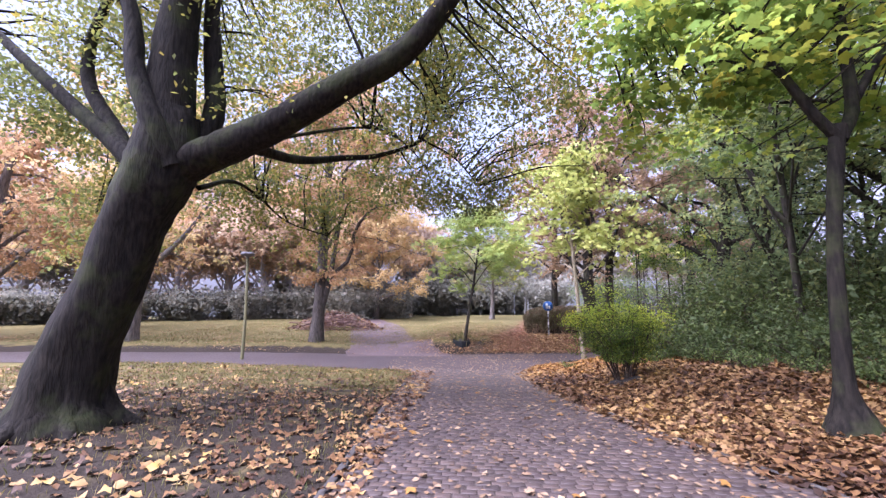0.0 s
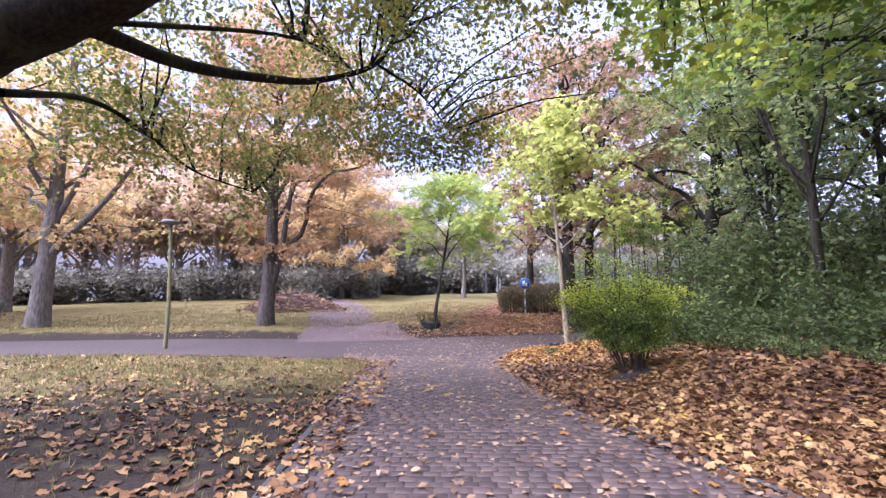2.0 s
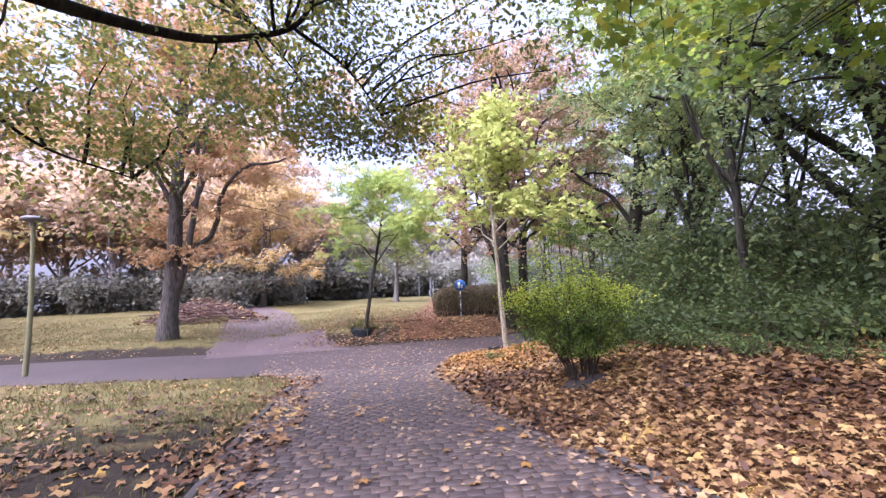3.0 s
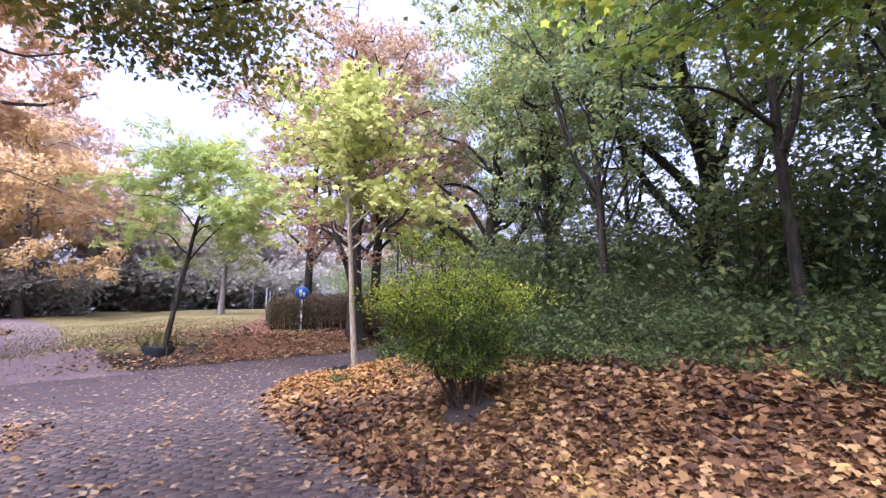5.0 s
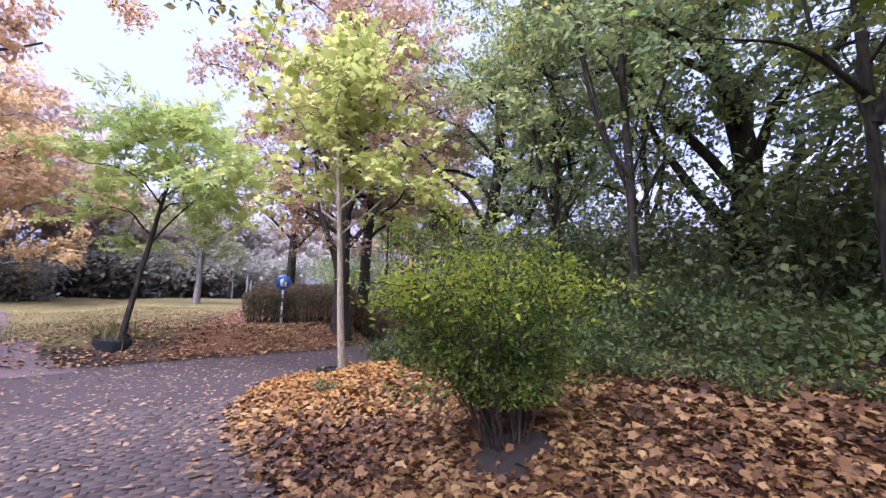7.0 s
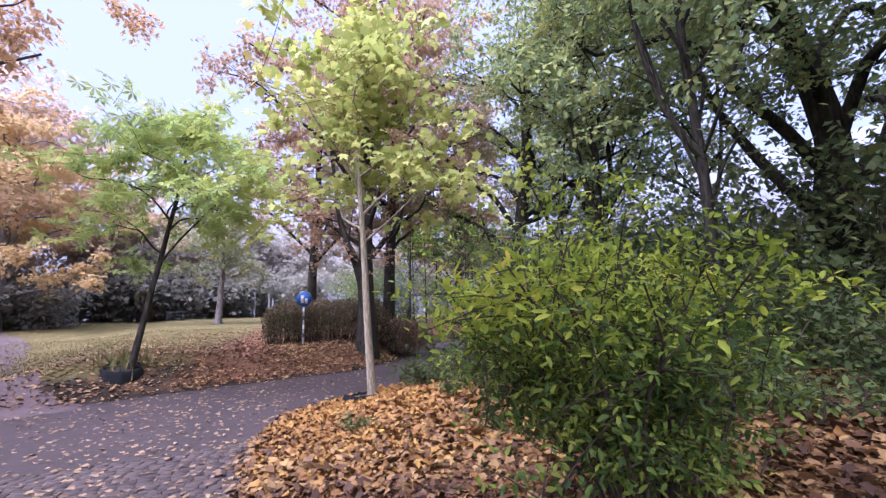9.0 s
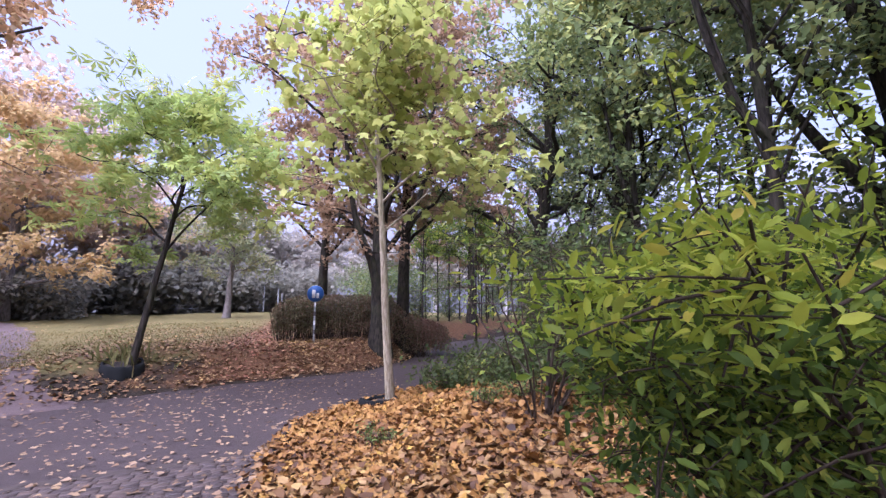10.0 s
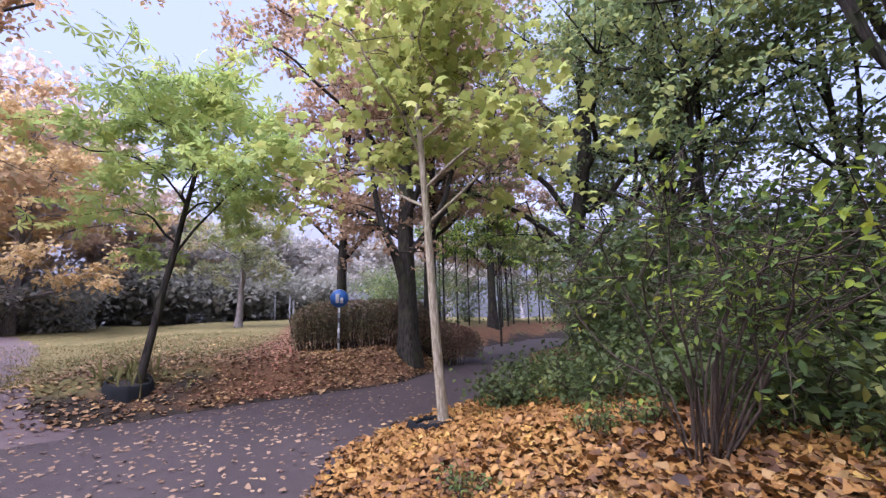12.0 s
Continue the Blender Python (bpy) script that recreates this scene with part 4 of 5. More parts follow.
far_c = tree(on_land(-20, 47.0), "brown-leaved tree at the edge of the lawn, paled for mist", 13, 0.35, 1.0, 6.0, 5200, 0.54, OVAL, LEAF_MIST_BROWN, BARK_FAR, 252, (0, 0), 15, 7, 6, 1.2, jitter=0.45, spray=False, name="far_tree", group="misty trees beyond the lawn")
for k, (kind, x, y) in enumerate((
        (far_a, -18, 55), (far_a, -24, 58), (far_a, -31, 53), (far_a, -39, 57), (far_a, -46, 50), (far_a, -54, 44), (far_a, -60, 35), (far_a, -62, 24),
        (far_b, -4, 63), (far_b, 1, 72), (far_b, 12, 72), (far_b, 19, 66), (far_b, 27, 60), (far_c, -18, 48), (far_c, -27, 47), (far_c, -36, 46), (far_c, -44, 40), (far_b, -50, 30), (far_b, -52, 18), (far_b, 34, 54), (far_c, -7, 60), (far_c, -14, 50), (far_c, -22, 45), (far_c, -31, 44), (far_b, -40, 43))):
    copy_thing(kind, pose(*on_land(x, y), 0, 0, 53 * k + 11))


# ---- shrubs ----
def shrub(place, label, r0, h, leaves, leaf_size, shape, leaf_mat, seed, stems=14, low=0.35, name="shrub", group="", jitter=0.05, fan=0.85, wood=None, tilt=0.6, top_mat=None, side=8, shift=(0, 0), spray=False, clear=0.06):
    """Stems fanning out of one foot, side twigs on them, and leaves strung along the twigs."""
    r = np.random.default_rng(seed)
    ob = thing(name, place, label, "shrub", group)
    fine, twigs = [], []
    for i in range(stems):
        az, out = r.uniform(0, 2 * np.pi), r0 * fan * math.sqrt(r.uniform(0.02, 1))
        end = np.array([out * math.cos(az) + shift[0], out * math.sin(az) + shift[1], h * r.uniform(0.7, 1.0) * (1 - 0.3 * (out / r0) ** 2)])
        foot = np.array([0.12 * math.cos(az), 0.12 * math.sin(az), -0.08]) * r.uniform(0.3, 1.3)
        ll = limb_line(foot, end, r, 0.18, 5)
        fine.append(tube(ll if spray else ll[::2], np.linspace(0.014, 0.004, len(ll if spray else ll[::2])), 4, 0, 1))
        twigs.append((ll[-4], ll[-1]))
        for q in range(side):
            s = ll[int(len(ll) * r.uniform(low, 1.0)) - 1]
            e = s + r.normal(0, 1, 3) * np.array([0.22, 0.22, 0.16]) * r0
            if spray or q % 2:
                fine.append(tube(np.array([s, (s + e) / 2 + 0.02, e]), [0.006, 0.005, 0.003], 3, 0, 1))
            twigs.append((s, e))
            for w in range(2):
                a = s + (e - s) * r.uniform(0.3, 1)
                e2 = a + r.normal(0, 1, 3) * np.array([0.13, 0.13, 0.1]) * r0
                if spray:
                    fine.append(tube(np.array([a, (a + e2) / 2 + 0.01, e2]), [0.004, 0.003, 0.002], 3, 0, 1))
                twigs.append((a, e2))
    part("stem_mass", np_mesh("stem_mass", *join(fine), wood or TWIG, True), ob, kind="stuff")
    pts = twig_leaves(twigs, leaves, jitter * r0, r)
    pts = pts[pts[:, 2] > clear + (clear - 0.06) * 0.6 * np.hypot(pts[:, 0], pts[:, 1])]
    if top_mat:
        # picked by height and reach: the upper leaves take the brighter material
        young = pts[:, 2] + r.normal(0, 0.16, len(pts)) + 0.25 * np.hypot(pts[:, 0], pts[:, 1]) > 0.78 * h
        part("top_foliage", leaf_mesh("top_foliage", pts[young], leaf_size * 1.1, shape, tilt, top_mat, seed + 9, hang=-0.2), ob, "bright yellow-green upper leaves")
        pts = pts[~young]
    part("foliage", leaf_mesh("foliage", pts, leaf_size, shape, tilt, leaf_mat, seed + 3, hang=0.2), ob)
    return ob


BUSH = (3.9, 11.15)
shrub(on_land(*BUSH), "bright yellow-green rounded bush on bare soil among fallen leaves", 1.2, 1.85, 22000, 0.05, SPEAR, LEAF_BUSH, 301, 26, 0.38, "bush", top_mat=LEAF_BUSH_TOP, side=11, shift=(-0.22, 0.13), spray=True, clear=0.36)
shrub(on_land(4.98, 14.05), "sparse dark-stemmed bush with few yellow-green leaves", 1.7, 2.35, 1150, 0.085, SPEAR, LEAF_BUSH, 302, 22, 0.5, "bush", spray=True)
under = shrub(on_land(7.2, 10.4), "dark green woodland undergrowth", 1.15, 0.6, 1500, 0.105, OVAL, LEAF_SHADE, 310, 16, 0.2, "undergrowth", "undergrowth of the wood", 0.12)
under2 = shrub(on_land(8.6, 12.2), "tall dark green woodland shrub", 1.5, 1.4, 2400, 0.1, OVAL, LEAF_SHADE, 311, 18, 0.2, "undergrowth", "undergrowth of the wood", 0.1)
for k in range(62):
    rr = np.random.default_rng(700 + k)
    row = k % 4
    t = (k // 4) / 15
    y = 2.5 + 17.0 * t + rr.uniform(-0.6, 0.6)
    x = float(brick_right(y)) + 4.3 + row * 1.7 + rr.uniform(-0.9, 0.9) - (0.8 if y > 13 else 0)
    if y > cross_near(x) - 1.0:
        continue
    copy_thing(under if row < 3 else under2, pose(*on_land(x, y), 0, 0, rr.uniform(0, 360)) @ Matrix.Scale(rr.uniform(0.55, 1.25), 4))
for k, (x, y) in enumerate(((7.4, 16.6), (8.7, 17.5), (10.1, 18.7), (11.6, 20.2), (13.1, 22.0), (14.8, 24.2), (6.9, 15.2), (8.2, 15.9), (13.6, 20.6), (16.2, 25.8), (10.0, 17.0))):
    copy_thing(under2 if k > 6 else under, pose(*on_land(x, y), 0, 0, 77 * k))
for k, (x, y, size) in enumerate(((8.9, 17.0, 1.5), (10.4, 18.4, 1.7), (9.9, 15.6, 1.6), (11.6, 17.3, 2.0), (12.4, 20.2, 1.7))):
    copy_thing(under2, pose(*on_land(x, y), 0, 0, 59 * k) @ Matrix.Scale(size, 4))
herb = shrub(on_land(5.7, 13.9), "low green herbs among the fallen leaves", 0.42, 0.3, 260, 0.075, SPEAR, LEAF_HERB, 350, 9, 0.15, "herb", "herbs at the edge of the wood", 0.14)
herb_spots = [(5.7, 13.2), (5.5, 12.8), (5.15, 12.6), (6.3, 13.6), (3.6, 15.25), (5.0, 15.1), (5.4, 14.9), (5.7, 15.8), (6.5, 14.6), (6.7, 13.1), (6.1, 14.2), (6.2, 12.4)]
rr = np.random.default_rng(351)
for k in range(26):
    y = 6.6 + 6.2 * k / 25
    herb_spots.append((float(brick_right(y)) + 3.75 + rr.normal(0, 0.28), y))
for k, (x, y) in enumerate(herb_spots):
    copy_thing(herb, pose(*on_land(x, y), 0, 0, 83 * k) @ Matrix.Scale(rr.uniform(0.6, 1.15), 4))
# these evergreens have the haze in their pale leaf colour
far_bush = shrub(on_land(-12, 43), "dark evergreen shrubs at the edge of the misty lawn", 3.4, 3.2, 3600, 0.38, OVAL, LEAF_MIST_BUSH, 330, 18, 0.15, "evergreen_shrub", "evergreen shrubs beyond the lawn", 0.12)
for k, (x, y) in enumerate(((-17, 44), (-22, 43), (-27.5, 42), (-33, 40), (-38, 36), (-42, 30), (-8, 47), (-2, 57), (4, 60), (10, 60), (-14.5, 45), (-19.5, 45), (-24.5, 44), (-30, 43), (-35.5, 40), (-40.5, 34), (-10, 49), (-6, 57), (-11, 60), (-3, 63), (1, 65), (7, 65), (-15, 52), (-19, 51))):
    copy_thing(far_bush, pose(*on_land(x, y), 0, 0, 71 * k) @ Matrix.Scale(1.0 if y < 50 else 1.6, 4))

thick = shrub(on_land(24, 22), "dense green thicket deep in the wood", 3.2, 4.6, 2800, 0.19, OVAL, LEAF_THICK, 340, 20, 0.1, "thicket", "thickets of the wood", 0.1)
for k, (x, y) in enumerate(((13.4, 8.6), (11.0, 20.2), (12.6, 22.0), (11.6, 13.6), (13.2, 16.2), (12.6, 10.4), (15.5, 12.6), (17.6, 17.6), (24, 15), (23, 9), (22, 3), (18, 28), (27, 33), (19, 19.5), (18, 12.5), (15.5, 17.6), (13.0, 19.2), (16.5, 22.6), (15.2, 10.6), (14.0, 6.6), (20.5, 15.5), (19.5, 24.2), (21, 30.5), (11.5, 11.6), (17, 14.4), (26, 24), (14, 37), (18.5, 41), (23, 42), (10.5, 36), (28, 40), (12.5, 42))):
    copy_thing(thick, pose(*on_land(x, y), 0, 0, 67 * k))


# a ring that glows by itself in place of fog under the sky
def glowing_mist():
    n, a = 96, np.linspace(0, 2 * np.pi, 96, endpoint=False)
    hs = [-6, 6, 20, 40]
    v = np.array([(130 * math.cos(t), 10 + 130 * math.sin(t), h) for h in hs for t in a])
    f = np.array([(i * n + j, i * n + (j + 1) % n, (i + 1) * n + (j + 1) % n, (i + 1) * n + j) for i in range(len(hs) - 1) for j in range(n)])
    tagged(new("backdrop", np_mesh("backdrop", v, f, MIST, True)), "self-lit backdrop of pale fog and faint woods far off", "backdrop", kind="structure")


glowing_mist()


# ---- things along the paths ----
def box_arrays(x0, x1, y0, y1, z0, z1, bevel=0.01):
    """A box with a chamfered top rim."""
    b = bevel
    v = np.array([(x0, y0, z0), (x1, y0, z0), (x1, y1, z0), (x0, y1, z0), (x0, y0, z1 - b), (x1, y0, z1 - b), (x1, y1, z1 - b), (x0, y1, z1 - b),
                  (x0 + b, y0 + b, z1), (x1 - b, y0 + b, z1), (x1 - b, y1 - b, z1), (x0 + b, y1 - b, z1)])
    f = [(0, 1, 5, 4), (1, 2, 6, 5), (2, 3, 7, 6), (3, 0, 4, 7), (4, 5, 9, 8), (5, 6, 10, 9), (6, 7, 11, 10), (7, 4, 8, 11), (8, 9, 10, 11), (3, 2, 1, 0)]
    return v, np.array(f)


def hedge():
    ob = thing("hedge", on_land(6.0, 25.3), "long clipped hedge, brown below and dull green above", "hedge")
    r = np.random.default_rng(400)
    n = 32000
    x, y = r.uniform(-2.6, 4.0, n), r.uniform(-0.7, 0.7, n)
    rx = np.minimum((x + 2.6), (4.0 - x))
    h = 1.5 * (1 - 0.35 * np.exp(-rx / 0.35)) * (1 - 0.18 * (y / 0.7) ** 4) + np.array([noise.noise((a * 1.3, b * 1.3, 3)) * 0.12 for a, b in zip(x, y)])
    z = h * r.uniform(0.05, 1, n) ** 0.6
    y = y + 0.1 * x
    ground = land(x + 6.0, y + 25.3) - land1(6.0, 25.3)
    pts = np.stack([x, y, z + ground], -1)
    part("foliage", leaf_mesh("foliage", pts, 0.07, OVAL, 0.8, LEAF_HEDGE, 401), ob)
    fine = []
    for k in range(420):
        a = np.array([r.uniform(-2.5, 3.2), r.uniform(-0.5, 0.5), 0.0])
        a[1] += 0.1 * a[0]
        a[2] = land1(a[0] + 6.0, a[1] + 25.3) - land1(6.0, 25.3) - 0.05
        e = a + np.array([r.normal(0, 0.15), r.normal(0, 0.12), r.uniform(0.9, 1.4)])
        fine.append(tube(np.array([a, (a + e) / 2 + r.normal(0, 0.04, 3), e]), [0.012, 0.009, 0.004], 4, 0, 1))
    part("stem_mass", np_mesh("stem_mass", *join(fine), TWIG, True), ob, kind="stuff")


hedge()


def disc(radius, y0, y1, n=40, sx=1.0):
    a = np.linspace(0, 2 * np.pi, n, endpoint=False)
    v, f = [], []
    ring = np.stack([radius * np.cos(a) * sx, np.zeros(n), radius * np.sin(a)], -1)
    v = np.concatenate([ring + (0, y0, 0), ring + (0, y1, 0), [(0, y0, 0)], [(0, y1, 0)]])
    for i in range(n):
        j = (i + 1) % n
        f += [(i, j, n + j), (i, n + j, n + i), (2 * n, j, i), (2 * n + 1, n + i, n + j)]
    return v, np.array(f)


def path_sign():
    x, y = 4.5, 23.94
    z = land1(x, y)
    ob = thing("path_sign", (x, y, z), "round blue path sign with white symbol on a banded post", "sign")
    ob.matrix_basis = pose(x, y, z, 0, 0, -12)
    top = 2.03 - z
    part("post", np_mesh("post", *tube([(0, 0, -0.2), (0, 0, 0.6), (0, 0, top + 0.2)], [0.03, 0.03, 0.03], 12), STEEL, True), ob)
    for k in range(4):
        zz = 0.25 + 0.28 * k
        part("band", np_mesh("band", *tube([(0, 0, zz), (0, 0, zz + 0.13)], [0.033, 0.033], 12), WHITE if k % 2 else REDPAINT, True), ob)
    rim = part("disc", np_mesh("disc", *disc(0.26, -0.045, -0.035), STEEL), ob)
    rim.location.z = top
    face = part("face", np_mesh("face", *disc(0.25, -0.052, -0.046), BLUE), rim, "blue enamel face")
    part("symbol", np_mesh("symbol", *box_arrays(-0.10, 0.0, -0.058, -0.053, -0.13, 0.12, 0.001), WHITE), rim, "plain white symbol")
    part("symbol", np_mesh("symbol", *box_arrays(0.03, 0.11, -0.058, -0.053, -0.14, 0.02, 0.001), WHITE), rim, "plain white symbol")
    part("clamp", np_mesh("clamp", *box_arrays(-0.05, 0.05, -0.034, 0.04, -0.1, -0.07, 0.004), STEEL), rim)


path_sign()


def lamp_post():
    x, y = -7.8, 16.7
    z = land1(x, y)
    ob = thing("lamp_post", (x, y, z), "slim mossy post with a flat grey lamp head beside the path", "lamp post")
    part("post", np_mesh("post", *tube(smooth_line([(0, 0, -0.3), (0.02, 0, 1.2), (-0.02, 0, 2.6), (-0.08, 0.0, 3.82)], 14), np.linspace(0.06, 0.045, 14), 12, 0.02, 5), POSTWOOD, True), ob)
    head = part("lamp_head", np_mesh("lamp_head", *tube([(-0.08, 0, 3.80), (-0.08, 0, 3.86), (-0.08, 0, 3.90), (-0.08, 0, 3.96), (-0.08, 0, 3.98)], [0.06, 0.24, 0.27, 0.2, 0.02], 20), LAMPTOP, True), ob)
    part("collar", np_mesh("collar", *tube([(-0.08, 0, 3.72), (-0.08, 0, 3.80)], [0.065, 0.065], 12), LAMPTOP, True), head)


lamp_post()


def bollard(x, y):
    ob = thing("bollard", on_land(x, y), "short dark green bollard on the lawn beside a tree", "bollard")
    part("shaft", np_mesh("shaft", *tube([(0, 0, -0.2), (0, 0, 0.05), (0, 0, 0.6), (0, 0, 0.78)], [0.1, 0.085, 0.08, 0.08], 14), GREENPAINT, True), ob)
    part("head", np_mesh("head", *tube([(0, 0, 0.78), (0, 0, 0.82), (0, 0, 1.0), (0, 0, 1.08), (0, 0, 1.11)], [0.08, 0.14, 0.15, 0.1, 0.01], 14), GREENPAINT, True), ob)


bollard(-17.3, 20.7)


def watering_ring(x, y, rr):
    ob = thing("watering_ring", on_land(x, y), "black plastic watering ring round a young tree", "watering ring", "watering rings")
    a = np.linspace(0, 2 * np.pi, 33)
    w = np.random.default_rng(int(x * 100)).normal(0, 0.02, 33)
    w[-1] = w[0]
    bot = [((rr + w[i]) * math.cos(t), (rr + w[i]) * math.sin(t), 0.35 * (land1(x + rr * math.cos(t), y + rr * math.sin(t)) - land1(x, y)) - 0.03) for i, t in enumerate(a)]
    prof = [(0.06, -0.2), (0.03, 0.05), (0.0, 0.125), (-0.02, 0.14), (-0.05, 0.125), (-0.03, 0.04)]
    v, f = [], []
    for i, t in enumerate(a[:-1]):
        for dr, dz in prof:
            q = rr + w[i] + dr
            v.append((q * math.cos(t), q * math.sin(t), bot[i][2] + dz + 0.5 * w[i]))
    k, n = len(prof), 32
    for i in range(n):
        for j in range(k - 1):
            f.append((i * k + j, ((i + 1) % n) * k + j, ((i + 1) % n) * k + j + 1, i * k + j + 1))
    part("wall", np_mesh("wall", np.array(v), np.array(f), RUBBER, True), ob)
    r = np.random.default_rng(5)
    rim = [(0.0, 0.0, 0.10)] + [((rr - 0.03) * math.cos(t), (rr - 0.03) * math.sin(t), bot[i][2] + 0.06 + r.normal(0, 0.01)) for i, t in enumerate(a[:-1])]
    part("soil", np_mesh("soil", np.array(rim), np.array([(0, 1 + i, 1 + (i + 1) % 32) for i in range(32)]), SOIL), ob)
    return ob


watering_ring(SAP_A[0] - 0.12, SAP_A[1], 0.4)
watering_ring(SAP_B[0] - 0.22, SAP_B[1] - 0.05, 0.32)
r = np.random.default_rng(77)
tuft = np.stack([SAP_A[0] - 0.1 + r.normal(0, 0.26, 70), SAP_A[1] + 0.15 + r.normal(0, 0.2, 70), np.zeros(70)], -1)
tuft[:, 2] = land(tuft[:, 0], tuft[:, 1]) + 0.05
blades("grass", "tall grass tufts round the young tree", tuft, 0.34, 78)


def soil_mound(x, y, rx, h, seed):
    n, k = 36, 8
    v = [(0, 0, h)]
    for i in range(1, k + 1):
        for j in range(n):
            t = 2 * np.pi * j / n
            q = rx * i / k * (1 + 0.18 * noise.noise((math.cos(t) * 1.5, math.sin(t) * 1.5, seed)))
            px, py = q * math.cos(t), q * math.sin(t)
            v.append((px, py, land1(x + px, y + py) - land1(x, y) + h * (1 - (i / k) ** 2) + 0.03 * noise.noise((px * 5, py * 5, seed)) - (0.04 if i == k else 0)))
    tri = np.array([(0, 1 + j, 1 + (j + 1) % n) for j in range(n)])
    q = np.array([(1 + i * n + j, 1 + (i + 1) * n + j, 1 + (i + 1) * n + (j + 1) % n, 1 + i * n + (j + 1) % n) for i in range(k - 1) for j in range(n)])
    tris = np.concatenate([tri, q[:, [0, 1, 2]], q[:, [0, 2, 3]]])
    return tagged(new("soil_mound", np_mesh("soil_mound", np.array(v) + np.array((x, y, land1(x, y))), tris, SOIL, True)), "low heap of bare dark soil under the bush", "soil", kind="structure")


soil_mound(BUSH[0] - 0.05, BUSH[1] - 0.1, 0.42, 0.09, 4)


def brush_pile():
    x, y = -9.25, 31.3
    ob = thing("brush_pile", on_land(x, y), "low heap of cut brushwood and red-brown leaves on the lawn", "brush pile")
    r = np.random.default_rng(500)
    fine = []
    for k in range(420):
        q, t = 2.2 * math.sqrt(r.uniform(0, 1)), r.uniform(0, 2 * np.pi)
        h = 1.4 * max(0.0, 1 - (q / 2.3) ** 1.4) * r.uniform(0.3, 1)
        c = np.array([q * math.cos(t) * 1.25, q * math.sin(t), h])
        d = r.normal(0, 1, 3) * np.array([0.8, 0.8, 0.12])
        fine.append(tube(np.array([c - d * 0.5, c + r.normal(0, 0.04, 3), c + d * 0.5]), np.array([0.03, 0.025, 0.012]) * r.uniform(0.6, 1.5), 5, 0, 1))
    part("brush_mass", np_mesh("brush_mass", *join(fine), BRUSH, True), ob, kind="stuff")
    q, t = 2.6 * np.sqrt(r.uniform(0, 1, 1100)), r.uniform(0, 2 * np.pi, 1100)
    pts = np.stack([q * np.cos(t) * 1.35, q * np.sin(t), 1.3 * np.clip(1 - (q / 2.4) ** 1.4, 0.0, 1) + r.uniform(0, 0.08, 1100)], -1)
    part("leaves", leaf_mesh("leaves", pts, 0.17, OVAL, 0.5, LEAF_FALLEN, 501), ob)


brush_pile()


def picnic_table(x, y, turn):
    ob = thing("picnic_table", on_land(x, y), "pale picnic table with benches far over the lawn", "picnic table", "picnic tables")
    ob.matrix_basis = pose(*on_land(x, y), 0, 0, turn)
    part("tabletop", np_mesh("tabletop", *box_arrays(-0.9, 0.9, -0.38, 0.38, 0.7, 0.76), BENCHWOOD), ob)
    for s in (-1, 1):
        part("bench", np_mesh("bench", *box_arrays(-0.9, 0.9, s * 0.75 - 0.14, s * 0.75 + 0.14, 0.41, 0.46), BENCHWOOD), ob)
        part("leg", np_mesh("leg", *box_arrays(s * 0.6 - 0.04, s * 0.6 + 0.04, -0.3, 0.3, -0.05, 0.7), BENCHWOOD), ob)
        part("beam", np_mesh("beam", *box_arrays(s * 0.6 - 0.03, s * 0.6 + 0.03, -0.85, 0.85, 0.34, 0.41), BENCHWOOD), ob)
    return ob


picnic_table(-1.0, 55.0, 20)
picnic_table(5.0, 58.0, -15)
for k, (x, y, h) in enumerate(((6.6, 52.0, 2.3), (7.3, 55.0, 1.9), (5.8, 57.0, 2.6))):
    ob = thing("wooden_post", on_land(x, y), "slim pale wooden post far over the lawn", "post", "posts on the lawn")
    part("shaft", np_mesh("shaft", *tube([(0, 0, -0.2), (0, 0, h * 0.6), (0, 0, h)], [0.08, 0.075, 0.06], 8), BENCHWOOD, True), ob)


# ---- kerbs and paving ----
def kerb(edge, y0, y1, length, width, name_label, off):
    ob = tagged(new("kerb"), name_label, "kerb", kind="structure")
    n = int((y1 - y0) / length)
    r = np.random.default_rng(600 + n)
    for k in range(n):
        ya, yb = y0 + k * length + 0.008, y0 + (k + 1) * length - 0.008
        xa, xb = float(edge(ya)) + off, float(edge(yb)) + off
        v, f = box_arrays(-width / 2, width / 2, 0, yb - ya, -0.12, 0.02, 0.008)
        v[:, 0] += np.interp(v[:, 1], [0, yb - ya], [xa, xb])
        v[:, 1] += ya
        v[:, 2] += land(np.interp(v[:, 1], [ya, yb], [xa, xb]), v[:, 1]) + r.normal(0, 0.008)
        part("kerbstone", np_mesh("kerbstone", v, f, KERB), ob)


kerb(brick_left, 3.0, 14.6, 1.0, 0.08, "low concrete edging along the lawn side of the paving", -0.05)
kerb(brick_right, 3.0, 9.0, 1.0, 0.08, "low concrete edging along the leaf-covered bank", 0.05)


def bed_line(edge):
    return lambda u: np.array((float(edge(-3 + 19.4 * u)), -3 + 19.4 * u))


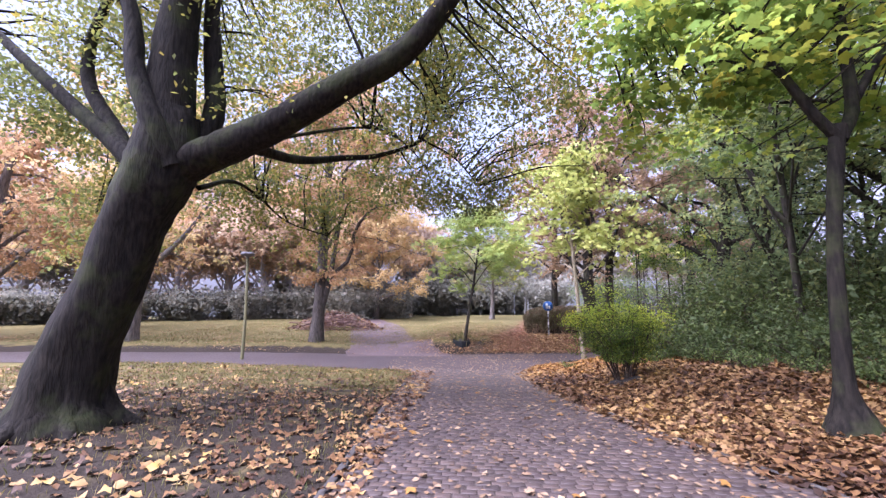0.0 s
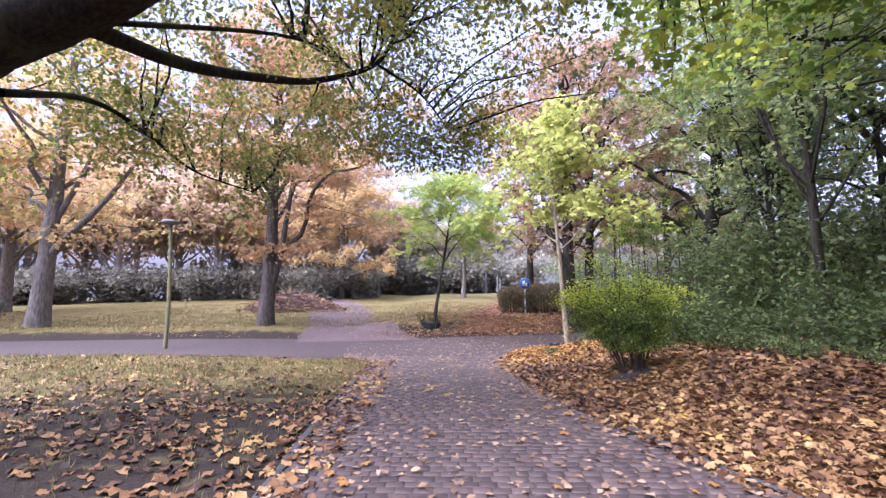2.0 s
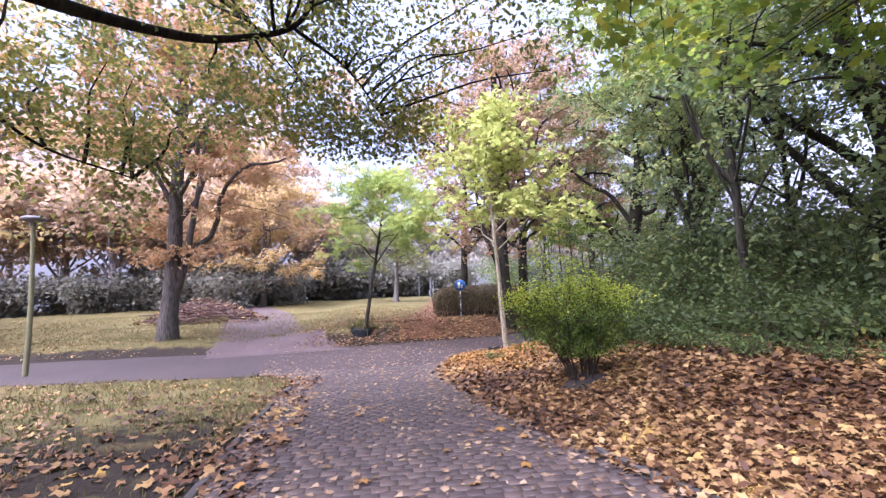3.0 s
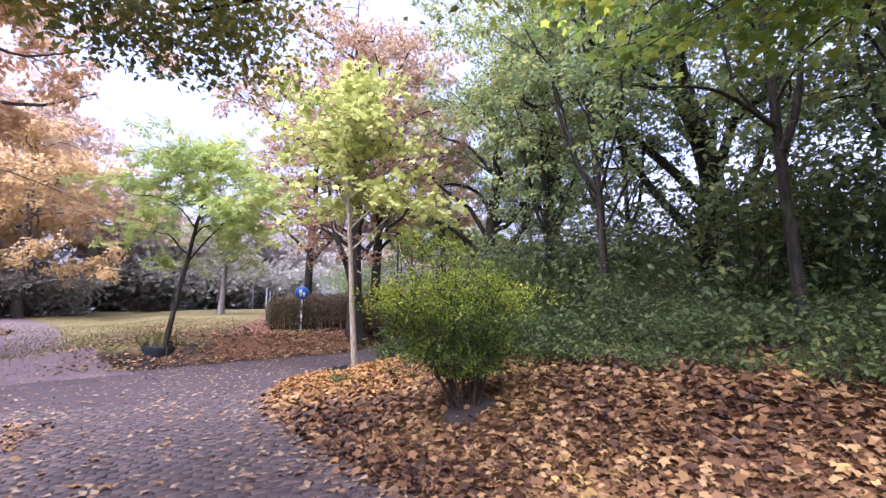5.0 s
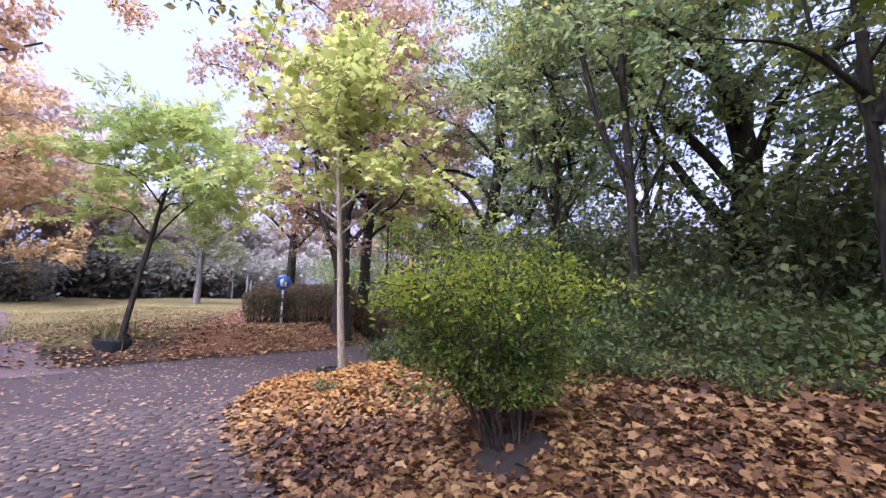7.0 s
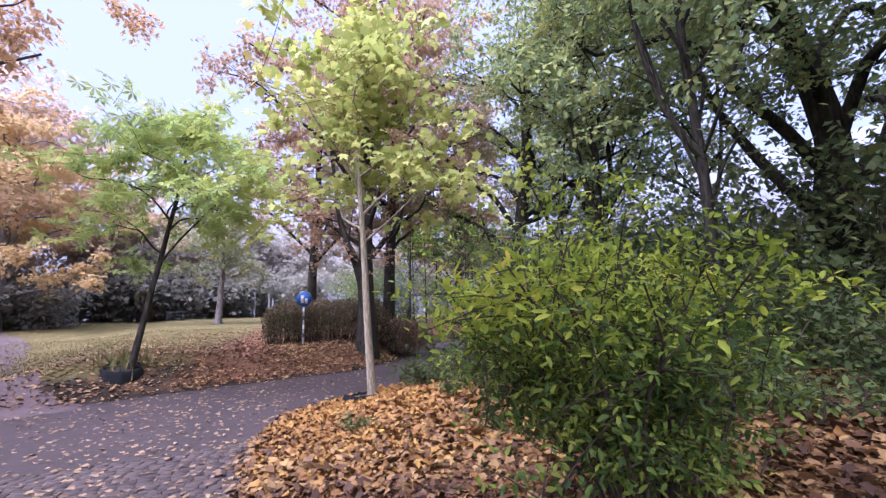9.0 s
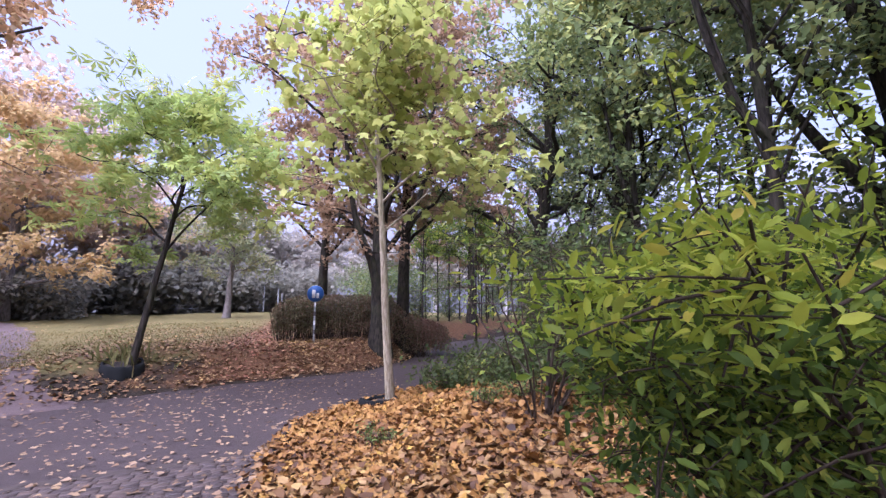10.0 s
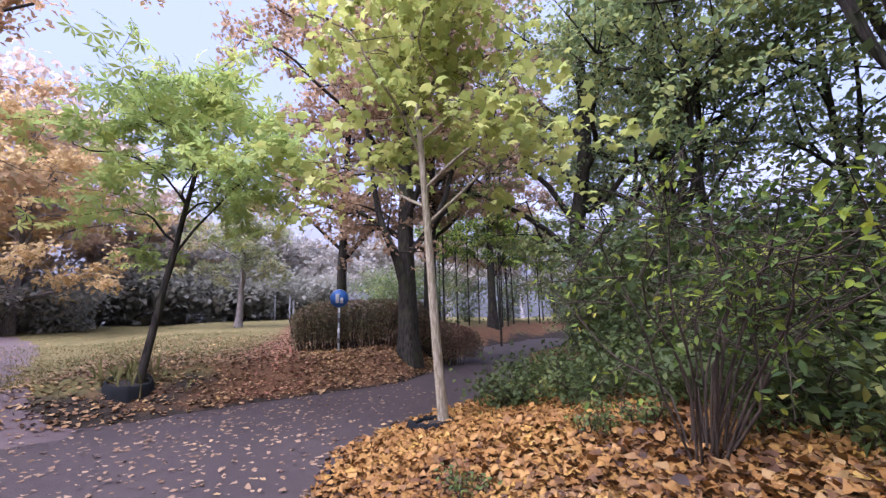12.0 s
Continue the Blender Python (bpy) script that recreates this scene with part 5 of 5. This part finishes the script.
brick_path = tagged(new("brick_path", strip("brick_path", bed_line(brick_left), bed_line(brick_right), 140, 12, 0.011, BED, 0.0)),
                    "worn path of dark purple-brown clinker bricks with leaves", "path", kind="structure")
brick_v, brick_f = box_arrays(-0.073, 0.073, -0.049, 0.049, -0.05, 0.0, 0.007)
brick_mesh = np_mesh("brick", brick_v, brick_f, BRICK)
r = np.random.default_rng(800)
singles, rest = 0, []
for row in range(int(19.0 / 0.105)):
    y = -2.6 + 0.105 * row
    lo, hi = float(brick_left(y)) + 0.02, float(brick_right(y)) - 0.02
    x = lo + 0.08 + (0.075 if row % 2 else 0.0) + r.uniform(-0.02, 0.02)
    while x < hi - 0.08:
        z = land1(x, y) + 0.019 + r.normal(0, 0.0025) + 0.006 * noise.noise((x * 1.3, y * 1.3, 1))
        tiltx, tilty, turn = r.normal(0, 1.6), r.normal(0, 1.2), r.normal(0, 2.0)
        if 5.2 < y < 7.2 and singles < 300:
            ob = new("brick", brick_mesh)
            ob.parent = brick_path
            ob.matrix_basis = pose(x, y, z, tiltx, tilty, turn)
            singles += 1
        else:
            m = np.array(pose(x, y + r.normal(0, 0.003), z, tiltx, tilty, turn))
            rest.append(brick_v @ m[:3, :3].T + m[:3, 3])
        x += 0.153 + r.uniform(-0.004, 0.01)
n = len(rest)
v = np.concatenate(rest)
f = (brick_f[None] + (np.arange(n) * len(brick_v))[:, None, None]).reshape(-1, 4)
part("bricks", np_mesh("bricks", v, f, BRICK), brick_path, "dark clinker bricks laid in straight courses", "stuff")


# single large leaves lying on the paving
big_leaf = leaf_mesh("fallen_leaf", np.zeros((1, 3)), 0.17, MAPLE, 0.1, LEAF_GOLD, 3)
r = np.random.default_rng(950)
spots = [(-0.1, 7.44)]
while len(spots) < 46:
    y = r.uniform(4.2, 14.5)
    x = r.uniform(float(brick_left(y)) + 0.1, float(brick_right(y)) - 0.1)
    spots.append((x, y))
for x, y in spots:
    ob = new("fallen_leaf", big_leaf)
    ob.matrix_basis = pose(x, y, land1(x, y) + 0.045, r.normal(0, 8), r.normal(0, 8), r.uniform(0, 360)) @ Matrix.Scale(r.uniform(0.7, 1.15), 4)
    tagged(ob, "large golden maple leaf lying on the brick path", "leaf", "large leaves on the path")
